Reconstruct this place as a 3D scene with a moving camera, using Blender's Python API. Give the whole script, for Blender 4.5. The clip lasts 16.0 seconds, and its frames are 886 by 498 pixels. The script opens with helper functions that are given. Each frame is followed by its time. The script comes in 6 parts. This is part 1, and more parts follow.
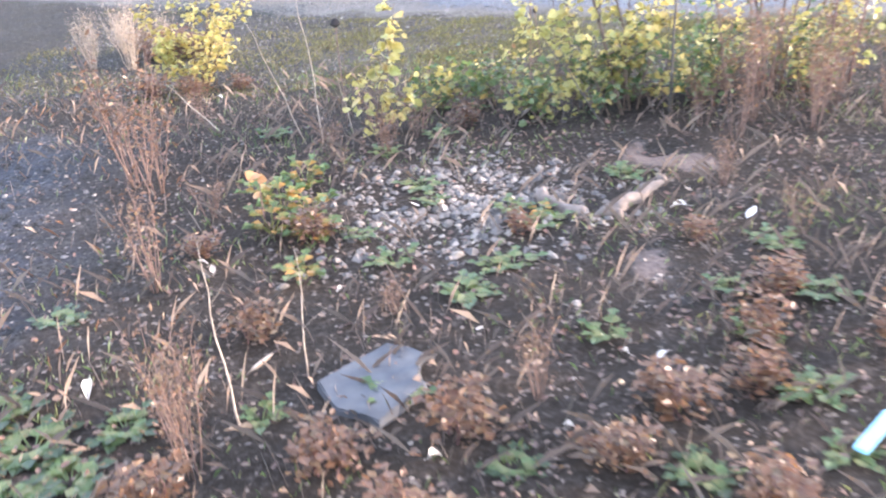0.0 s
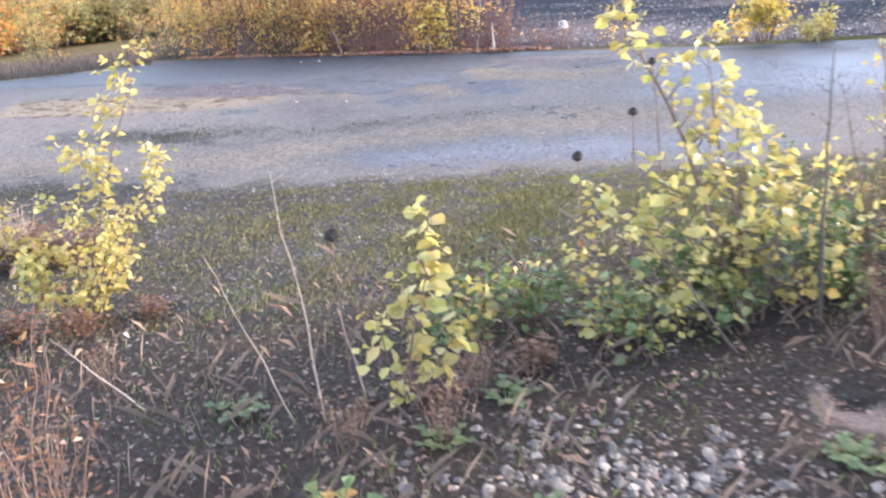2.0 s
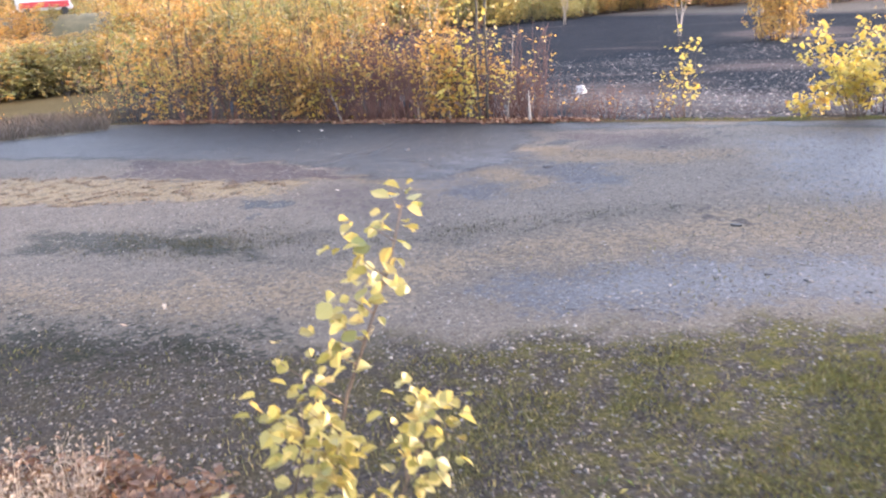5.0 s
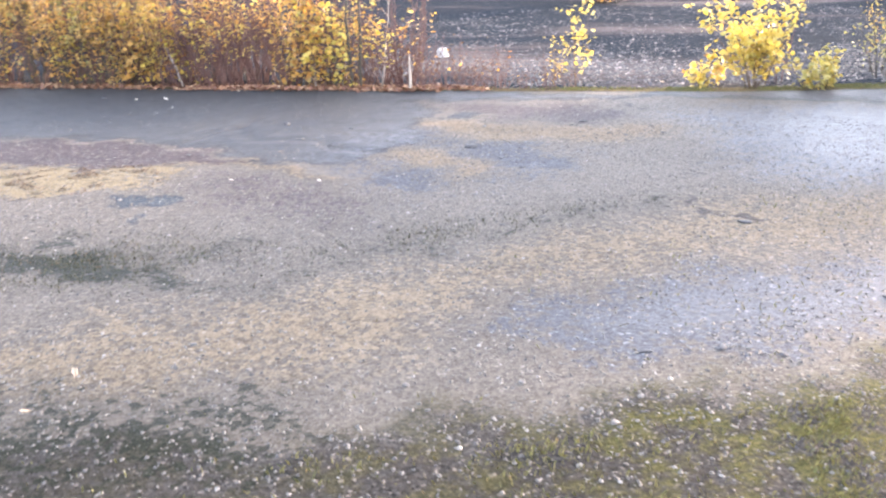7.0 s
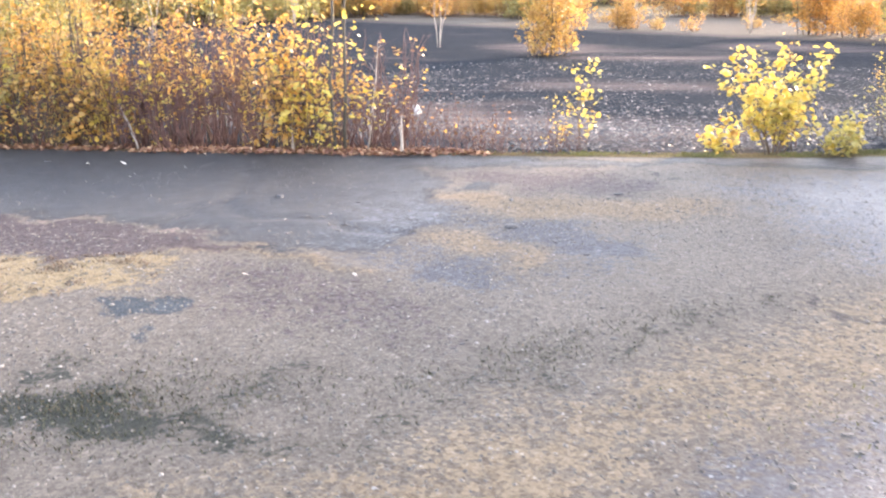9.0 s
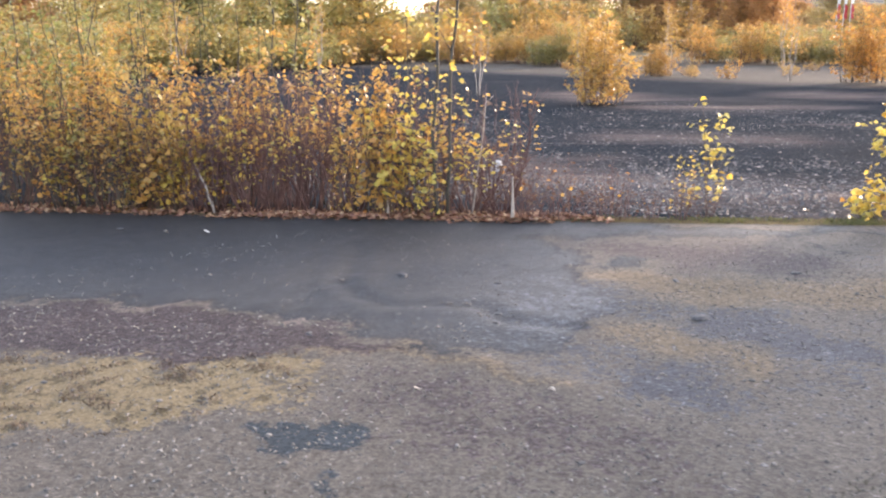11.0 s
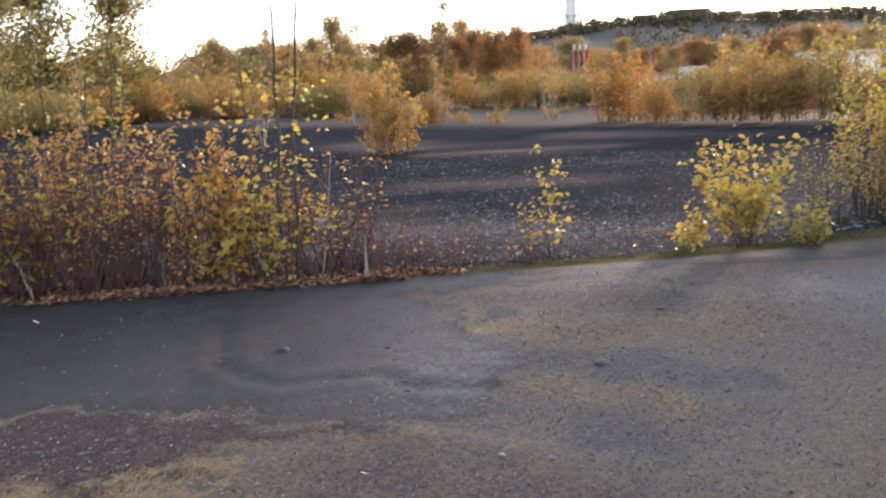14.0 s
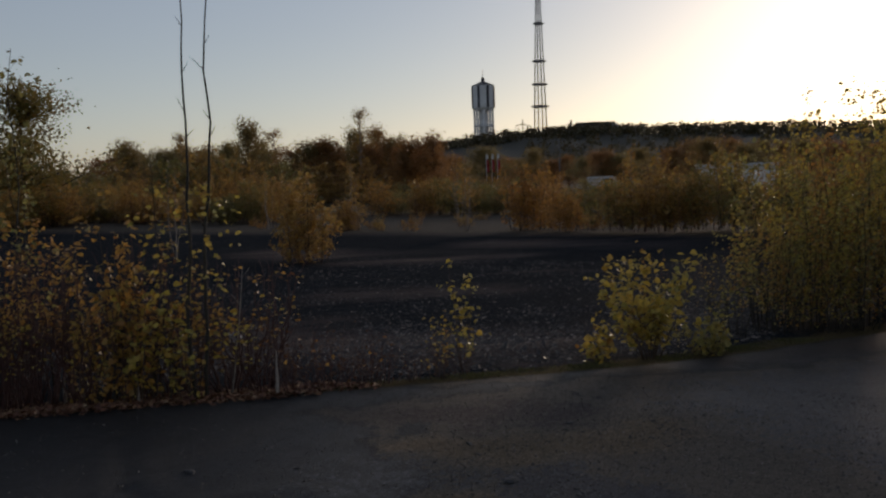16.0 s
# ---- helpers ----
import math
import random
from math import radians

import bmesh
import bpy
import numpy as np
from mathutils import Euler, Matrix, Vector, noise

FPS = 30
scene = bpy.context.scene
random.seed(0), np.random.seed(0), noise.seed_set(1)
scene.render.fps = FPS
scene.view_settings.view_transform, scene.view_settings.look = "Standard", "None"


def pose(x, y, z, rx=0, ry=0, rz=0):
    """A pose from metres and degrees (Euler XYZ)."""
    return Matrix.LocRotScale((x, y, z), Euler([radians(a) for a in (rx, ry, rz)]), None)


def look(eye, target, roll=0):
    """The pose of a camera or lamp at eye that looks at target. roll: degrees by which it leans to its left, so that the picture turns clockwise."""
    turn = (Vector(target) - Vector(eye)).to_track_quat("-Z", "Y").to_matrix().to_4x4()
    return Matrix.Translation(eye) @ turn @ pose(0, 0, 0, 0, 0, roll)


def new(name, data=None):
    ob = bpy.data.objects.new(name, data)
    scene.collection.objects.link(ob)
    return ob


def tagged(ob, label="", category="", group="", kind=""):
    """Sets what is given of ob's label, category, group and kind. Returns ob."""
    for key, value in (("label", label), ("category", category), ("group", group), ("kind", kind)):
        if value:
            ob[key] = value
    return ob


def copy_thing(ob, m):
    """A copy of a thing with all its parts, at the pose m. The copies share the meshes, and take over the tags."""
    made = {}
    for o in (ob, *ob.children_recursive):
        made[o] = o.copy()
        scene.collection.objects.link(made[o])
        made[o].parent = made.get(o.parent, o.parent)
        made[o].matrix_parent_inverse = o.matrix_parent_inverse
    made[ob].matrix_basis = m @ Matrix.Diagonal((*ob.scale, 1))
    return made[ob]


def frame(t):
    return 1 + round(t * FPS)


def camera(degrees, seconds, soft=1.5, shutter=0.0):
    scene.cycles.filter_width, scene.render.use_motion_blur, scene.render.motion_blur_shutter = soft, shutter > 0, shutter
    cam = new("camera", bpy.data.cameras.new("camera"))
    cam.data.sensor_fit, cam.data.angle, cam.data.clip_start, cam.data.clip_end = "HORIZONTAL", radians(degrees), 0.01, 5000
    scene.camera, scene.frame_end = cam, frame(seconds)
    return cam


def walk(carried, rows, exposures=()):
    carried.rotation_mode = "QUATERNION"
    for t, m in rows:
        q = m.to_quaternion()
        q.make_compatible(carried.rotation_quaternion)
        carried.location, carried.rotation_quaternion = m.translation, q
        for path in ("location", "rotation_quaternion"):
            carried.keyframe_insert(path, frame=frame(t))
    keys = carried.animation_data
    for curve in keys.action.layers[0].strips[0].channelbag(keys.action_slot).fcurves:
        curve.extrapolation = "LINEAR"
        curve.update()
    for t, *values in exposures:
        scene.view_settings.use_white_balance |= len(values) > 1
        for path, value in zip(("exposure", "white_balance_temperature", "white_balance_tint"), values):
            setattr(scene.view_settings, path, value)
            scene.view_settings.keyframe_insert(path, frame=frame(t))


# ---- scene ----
cam = camera(52.3, 16.0, soft=2.2, shutter=0.5)
PATH = [
    (0, (0.012, 0.033, 1.449), (0.016, 1.845, 0.601), -4.4),
    (0.5, (-0.167, 0.499, 1.437), (-0.146, 2.297, 0.562), -5.2),
    (1, (-0.341, 0.932, 1.48), (-0.067, 2.754, 0.703), -6.0),
    (1.5, (-0.503, 1.384, 1.46), (-0.14, 3.227, 0.775), -6.0),
    (1.6, (-0.535, 1.488, 1.446), (-0.163, 3.343, 0.798), -5.9),
    (2, (-0.643, 1.846, 1.429), (-0.271, 3.71, 0.806), -5.4),
    (2.5, (-0.836, 2.252, 1.395), (-0.416, 4.109, 0.781), -3.8),
    (2.6, (-0.885, 2.328, 1.409), (-0.43, 4.181, 0.809), -3.8),
    (3, (-1.03, 2.628, 1.469), (-0.534, 4.469, 0.864), -5.5),
    (3.5, (-1.198, 3.017, 1.452), (-0.691, 4.856, 0.849), -6.5),
    (4, (-1.303, 3.403, 1.524), (-0.744, 5.241, 0.97), -5.7),
    (4.5, (-1.51, 3.753, 1.55), (-0.932, 5.593, 1.02), -4.2),
    (4.7, (-1.535, 3.935, 1.554), (-0.976, 5.781, 1.026), -4.3),
    (6.8, (-2.024, 5.633, 1.579), (-1.09, 7.282, 0.941), -1.7),
    (7, (-2.056, 5.764, 1.577), (-1.082, 7.387, 0.932), -1.9),
    (7.5, (-2.102, 6.148, 1.559), (-1.064, 7.74, 0.935), -2.1),
    (8, (-2.157, 6.479, 1.605), (-1.072, 8.056, 1.026), -1.3),
    (8.5, (-2.195, 6.862, 1.585), (-1.054, 8.41, 1.037), -0.8),
    (9, (-2.233, 7.186, 1.607), (-1.072, 8.718, 1.054), -0.6),
    (9.3, (-2.25, 7.387, 1.614), (-1.078, 8.918, 1.082), -0.2),
    (9.5, (-2.271, 7.519, 1.611), (-1.09, 9.065, 1.148), -0.7),
    (9.7, (-2.236, 7.644, 1.623), (-1.092, 9.223, 1.175), -0.5),
    (11.8, (-2.631, 9.061, 1.661), (-1.386, 10.556, 1.193), -1.2),
    (12, (-2.681, 9.123, 1.681), (-1.394, 10.583, 1.223), -1.3),
    (12.5, (-2.759, 9.24, 1.682), (-1.401, 10.64, 1.238), -1.8),
    (13, (-2.813, 9.265, 1.696), (-1.386, 10.601, 1.27), -2.3),
    (13.5, (-2.824, 9.266, 1.707), (-1.34, 10.544, 1.305), -2.5),
    (14, (-2.821, 9.265, 1.716), (-1.278, 10.483, 1.349), -2.5),
    (14.5, (-2.817, 9.255, 1.733), (-1.229, 10.429, 1.415), -2.6),
    (15, (-2.833, 9.224, 1.768), (-1.206, 10.358, 1.507), -2.5),
    (15.5, (-2.838, 9.207, 1.782), (-1.18, 10.308, 1.583), -2.1),
    (16, (-2.867, 9.19, 1.813), (-1.188, 10.266, 1.669), -1.8),
]
EXPOSURE = [(0.0, 3.35, 5800, 23), (1.5, 3.26, 5900, 25), (2.0, 3.09, 6000, 24), (2.5, 3.19, 6000, 25), (3.5, 3.42, 5750, 25), (4.5, 2.74, 6150, 26), (7.0, 3.39, 6450, 22), (9.0, 3.27, 6650, 22), (9.5, 2.97, 6650, 22), (12.0, 2.41, 6400, 21), (13.5, 2.28, 6450, 21), (14.0, 1.54, 6450, 23), (14.5, 0.77, 6500, 23), (15.0, -0.13, 6450, 23), (15.5, -0.81, 6350, 22), (16.0, -1.36, 6250, 18)]
walk(cam, [(t, look(eye, target, roll)) for t, eye, target, roll in PATH], EXPOSURE)

# ---------------- world, sun, exposure ----------------
SUN_AZ = 86.0      # degrees from +y towards +x
world = bpy.data.worlds.new("evening_sky")
scene.world = world
world.use_nodes = True
wn = world.node_tree
sky = wn.nodes.new("ShaderNodeTexSky")
sky.sky_type = "NISHITA"
sky.sun_disc = False
sky.sun_elevation = radians(10.5)
sky.sun_rotation = radians(SUN_AZ)
sky.air_density, sky.dust_density, sky.ozone_density = 1.0, 0.6, 1.0
# thin high cloud whitens the whole sky
veil = wn.nodes.new("ShaderNodeHueSaturation")
veil.inputs["Saturation"].default_value = 0.85
wn.links.new(sky.outputs[0], veil.inputs["Color"])
cloud = wn.nodes.new("ShaderNodeMix")
cloud.data_type, cloud.blend_type = "RGBA", "ADD"
cloud.inputs["Factor"].default_value = 1.0
cloud.inputs[7].default_value = (1.9, 2.1, 2.3, 1.0)
wn.links.new(veil.outputs[0], cloud.inputs[6])
wn.links.new(cloud.outputs[2], wn.nodes["Background"].inputs[0])
wn.nodes["Background"].inputs[1].default_value = 0.15

sun_data = bpy.data.lights.new("sun", "SUN")
sun_data.energy, sun_data.angle, sun_data.color = 3.2, radians(8), (1.0, 0.80, 0.57)
sun = new("sun", sun_data)
sun.matrix_world = look((math.sin(radians(SUN_AZ)) * 60, math.cos(radians(SUN_AZ)) * 60, 11.0), (0, 0, 0))


# ---------------- node helpers and materials ----------------
RAMP_SCALE = 0.54     # scales every ramp colour down, so the land stays dark against the sky


class Nodes:
    def __init__(self, name):
        self.m = bpy.data.materials.new(name)
        self.m.use_nodes = True
        self.t = self.m.node_tree
        self.b = self.t.nodes["Principled BSDF"]

    def put(self, kind, ins=(), **attrs):
        n = self.t.nodes.new(kind)
        for k, v in attrs.items():
            setattr(n, k, v)
        for k, v in dict(ins).items():
            if hasattr(v, "is_output"):
                self.t.links.new(v, n.inputs[k])
            else:
                n.inputs[k].default_value = v
        return n

    def pos(self):
        return self.put("ShaderNodeNewGeometry").outputs["Position"]

    def local(self):
        return self.put("ShaderNodeTexCoord").outputs["Object"]

    def noise(self, vec, scale, detail=4.0, rough=0.55):
        return self.put("ShaderNodeTexNoise", {"Vector": vec, "Scale": scale, "Detail": detail, "Roughness": rough}).outputs["Fac"]

    def cells(self, vec, scale, out="Color"):
        return self.put("ShaderNodeTexVoronoi", {"Vector": vec, "Scale": scale}).outputs[out]

    def ramp(self, fac, stops):
        n = self.put("ShaderNodeValToRGB", {"Fac": fac})
        e = n.color_ramp.elements
        while len(e) < len(stops):
            e.new(0.5)
        for el, (p, c) in zip(e, stops):
            el.position = p
            el.color = (c[0] * RAMP_SCALE, c[1] * RAMP_SCALE, c[2] * RAMP_SCALE, 1)
        return n.outputs["Color"]

    def grey(self, fac, lo, hi, a=0.0, b=1.0):
        return self.put("ShaderNodeMapRange", {"Value": fac, "From Min": lo, "From Max": hi, "To Min": a, "To Max": b}).outputs["Result"]

    def mix(self, fac, a, b, mode="MIX"):
        n = self.put("ShaderNodeMix", data_type="RGBA", blend_type=mode)
        for sock, v in ((n.inputs["Factor"], fac), (n.inputs[6], a), (n.inputs[7], b)):
            if hasattr(v, "is_output"):
                self.t.links.new(v, sock)
            elif isinstance(v, (tuple, list)):
                sock.default_value = (*v, 1)
            else:
                sock.default_value = v
        return n.outputs[2]

    def math(self, op, a, b=0.0):
        n = self.put("ShaderNodeMath", operation=op)
        for i, v in ((0, a), (1, b)):
            if hasattr(v, "is_output"):
                self.t.links.new(v, n.inputs[i])
            else:
                n.inputs[i].default_value = v
        return n.outputs[0]

    def attr(self, name):
        return self.put("ShaderNodeAttribute", attribute_name=name).outputs["Fac"]

    def random_object(self):
        return self.put("ShaderNodeObjectInfo").outputs["Random"]

    def random_island(self):
        return self.put("ShaderNodeNewGeometry").outputs["Random Per Island"]

    def bump(self, height, strength, distance):
        n = self.put("ShaderNodeBump", {"Height": height, "Strength": strength, "Distance": distance})
        self.t.links.new(n.outputs[0], self.b.inputs["Normal"])

    def set(self, key, v):
        if hasattr(v, "is_output"):
            self.t.links.new(v, self.b.inputs[key])
        else:
            self.b.inputs[key].default_value = (*v, 1) if isinstance(v, (tuple, list)) else v
        return self


def leaf_material(name, stops, per_object=False, rough=0.45, trans=0.5):
    s = Nodes(name)
    stops = [(f, (r * 0.98, g * 1.0, b * 1.12)) for f, (r, g, b) in stops]
    r = s.random_object() if per_object else s.random_island()
    c = s.ramp(r, stops)
    p = s.local()
    if not per_object:      # each plant leans a little to orange or to green
        c = s.mix(s.random_object(), s.mix(1.0, c, (1.06, 0.95, 0.85), "MULTIPLY"), s.mix(1.0, c, (0.92, 1.0, 1.0), "MULTIPLY"))
    blotch = s.noise(p, 60.0, 3.0)
    c = s.mix(s.grey(blotch, 0.6, 0.75), c, (0.16, 0.08, 0.02))
    s.set("Base Color", c).set("Roughness", rough)
    tr = s.put("ShaderNodeBsdfTranslucent", {"Color": c})
    mixn = s.put("ShaderNodeMixShader", {"Fac": trans})
    s.t.links.new(s.b.outputs[0], mixn.inputs[1])
    s.t.links.new(tr.outputs[0], mixn.inputs[2])
    s.t.links.new(mixn.outputs[0], s.t.nodes["Material Output"].inputs["Surface"])
    return s.m


def bark_material(name, dark, light, scale=40.0, rough=0.85):
    s = Nodes(name)
    p = s.local()
    f = s.noise(p, scale, 5.0)
    g = s.noise(p, scale * 0.15, 2.0)
    c = s.ramp(f, [(0.3, dark), (0.7, light)])
    c = s.mix(s.grey(g, 0.35, 0.7, 0.0, 0.5), c, dark)
    s.set("Base Color", c).set("Roughness", rough)
    s.bump(f, 0.5, 0.004)
    return s.m


def stone_material(name, stops, per_object=False, rough=0.8, scale=30.0):
    s = Nodes(name)
    r = s.random_object() if per_object else s.random_island()
    c = s.ramp(r, stops)
    p = s.pos()
    f = s.noise(p, scale, 5.0)
    c = s.mix(s.grey(f, 0.35, 0.75, 0.0, 0.45), c, (0.09, 0.085, 0.08))
    s.set("Base Color", c).set("Roughness", rough)
    s.bump(f, 0.4, 0.004)
    return s.m


def plain_material(name, c1, c2, scale=3.0, rough=0.7, metal=0.0):
    s = Nodes(name)
    f = s.noise(s.local(), scale, 4.0)
    s.set("Base Color", s.ramp(f, [(0.3, c1), (0.7, c2)])).set("Roughness", rough).set("Metallic", metal)
    return s.m


YELLOW = [(0.0, (0.774, 0.579, 0.089)), (0.35, (0.854, 0.708, 0.158)), (0.7, (0.755, 0.504, 0.079)), (0.9, (0.575, 0.536, 0.129)), (1.0, (0.397, 0.204, 0.059))]
LIME = [(0.0, (0.50, 0.43, 0.11)), (0.4, (0.66, 0.55, 0.16)), (0.75, (0.38, 0.37, 0.10)), (1.0, (0.64, 0.46, 0.13))]
AMBER = [(0.0, (0.726, 0.394, 0.089)), (0.4, (0.843, 0.522, 0.119)), (0.75, (0.576, 0.267, 0.069)), (1.0, (0.533, 0.404, 0.129))]
OLIVE = [(0.0, (0.38, 0.34, 0.099)), (0.4, (0.57, 0.437, 0.117)), (0.75, (0.266, 0.282, 0.09)), (1.0, (0.589, 0.36, 0.099))]
RUST = [(0.0, (0.152, 0.076, 0.037)), (0.4, (0.228, 0.114, 0.05)), (0.7, (0.106, 0.054, 0.031)), (1.0, (0.304, 0.198, 0.095))]
GREEN = [(0.0, (0.055, 0.095, 0.028)), (0.4, (0.115, 0.18, 0.052)), (0.75, (0.18, 0.25, 0.075)), (1.0, (0.28, 0.28, 0.10))]
STRAW = [(0.0, (0.17, 0.125, 0.088)), (0.4, (0.105, 0.075, 0.055)), (0.75, (0.21, 0.165, 0.12)), (1.0, (0.07, 0.058, 0.04))]
WOODS = [(0.0, (0.415, 0.33, 0.117)), (0.4, (0.56, 0.385, 0.135)), (0.75, (0.361, 0.33, 0.126)), (1.0, (0.596, 0.385, 0.144))]

M_leaf_near = leaf_material("leaf_yellow_near", [(0.0, (0.54, 0.44, 0.09)), (0.35, (0.64, 0.55, 0.16)), (0.7, (0.54, 0.38, 0.07)), (0.9, (0.36, 0.38, 0.10)), (1.0, (0.32, 0.16, 0.06))], True)
M_leaf_lime = leaf_material("leaf_lime_near", LIME, True)
M_leaf_yellow = leaf_material("leaf_yellow", YELLOW)
M_leaf_limes = leaf_material("leaf_lime", LIME)
M_leaf_amber = leaf_material("leaf_amber", AMBER)
M_leaf_olive = leaf_material("leaf_olive", OLIVE)
M_leaf_rust = leaf_material("leaf_rust", RUST)
M_leaf_green = leaf_material("leaf_green", GREEN)
M_leaf_woods = leaf_material("leaf_woods", WOODS, trans=0.6)
M_straw = leaf_material("dry_straw", STRAW, rough=0.8, trans=0.15)
M_mossblade = leaf_material("moss_blade", [(0.0, (0.075, 0.09, 0.0225)), (0.4, (0.1425, 0.1425, 0.03)), (0.75, (0.2025, 0.1875, 0.045)), (1.0, (0.09, 0.075, 0.0375))], rough=0.8, trans=0.15)
M_litter = leaf_material("leaf_litter", [(0.0, (0.16, 0.072, 0.04)), (0.4, (0.096, 0.06, 0.04)), (0.75, (0.16, 0.098, 0.058)), (0.97, (0.19, 0.125, 0.08)), (1.0, (0.40, 0.30, 0.20))], rough=0.75, trans=0.1)
M_pale_leaf = leaf_material("pale_leaf", [(0.0, (0.70, 0.60, 0.44)), (0.5, (0.78, 0.70, 0.55)), (1.0, (0.62, 0.42, 0.24))], True, trans=0.15)
M_bark_brown = bark_material("bark_brown", (0.07, 0.045, 0.03), (0.20, 0.13, 0.08))
M_bark_olive = bark_material("bark_olive", (0.07, 0.055, 0.03), (0.19, 0.155, 0.09))
M_bark_red = bark_material("bark_red", (0.075, 0.032, 0.028), (0.19, 0.09, 0.075))
M_bark_dark = bark_material("bark_dark", (0.03, 0.025, 0.02), (0.11, 0.09, 0.06))
M_bark_white = bark_material("bark_white", (0.30, 0.24, 0.20), (0.66, 0.58, 0.50), 25.0)
M_stalk_pale = bark_material("stalk_pale", (0.24, 0.18, 0.13), (0.55, 0.45, 0.34), 60.0)
M_stalk_rust = bark_material("stalk_rust", (0.10, 0.055, 0.04), (0.22, 0.135, 0.095), 30.0)
M_seed_head = bark_material("seed_head", (0.012, 0.010, 0.010), (0.05, 0.035, 0.03), 90.0)
M_root = bark_material("root_wood", (0.07, 0.05, 0.038), (0.24, 0.18, 0.135), 22.0)
M_slab = stone_material("slab_slate", [(0.0, (0.048, 0.052, 0.060)), (1.0, (0.056, 0.060, 0.068))], True, 0.85, 14.0)
M_pebble = stone_material("pebble", [(0.0, (0.0675, 0.06, 0.05625)), (0.5, (0.1275, 0.1125, 0.0975)), (0.85, (0.18, 0.155, 0.13)), (1.0, (0.29, 0.26, 0.23))], True)
M_rubble_stone = stone_material("pale_rubble_stone", [(0.0, (0.12, 0.094, 0.07)), (0.5, (0.25, 0.20, 0.148)), (1.0, (0.46, 0.38, 0.285))], True)
M_rubble = stone_material("rubble_pieces", [(0.0, (0.036, 0.030, 0.025)), (0.5, (0.10, 0.080, 0.064)), (0.85, (0.19, 0.152, 0.12)), (1.0, (0.36, 0.30, 0.24))])
M_gravel = stone_material("gravel_pieces", [(0.0, (0.022, 0.020, 0.020)), (0.40, (0.075, 0.066, 0.056)), (0.8, (0.15, 0.128, 0.105)), (0.96, (0.22, 0.195, 0.165)), (1.0, (0.34, 0.31, 0.28))])
M_shale = stone_material("shale_chips", [(0.0, (0.010, 0.011, 0.015)), (0.5, (0.024, 0.026, 0.032)), (0.72, (0.06, 0.055, 0.056)), (0.9, (0.18, 0.15, 0.14)), (1.0, (0.38, 0.32, 0.29))])
M_block = stone_material("pale_block", [(0.0, (0.60, 0.57, 0.54)), (1.0, (0.70, 0.67, 0.63))], True)
M_blue_plastic = plain_material("blue_plastic", (0.25, 0.55, 0.66), (0.36, 0.66, 0.74), 20.0, 0.35)
M_concrete = plain_material("tower_concrete", (1.1, 1.1, 1.1), (1.35, 1.35, 1.35), 0.3, 0.8)
M_roof_dark = plain_material("tower_roof", (0.05, 0.05, 0.06), (0.10, 0.10, 0.11), 0.5, 0.6)
M_steel = plain_material("galvanised_steel", (0.16, 0.16, 0.17), (0.30, 0.30, 0.31), 2.0, 0.45, 0.6)
M_red = plain_material("red_cloth", (0.50, 0.02, 0.03), (0.62, 0.04, 0.05), 3.0, 0.7)
M_white = plain_material("white_paint", (0.70, 0.70, 0.70), (0.82, 0.82, 0.82), 2.0, 0.5)
M_glass_dark = plain_material("dark_window", (0.03, 0.035, 0.04), (0.05, 0.055, 0.06), 2.0, 0.1)
M_rubber = plain_material("tyre_rubber", (0.02, 0.02, 0.02), (0.04, 0.04, 0.04), 9.0, 0.8)


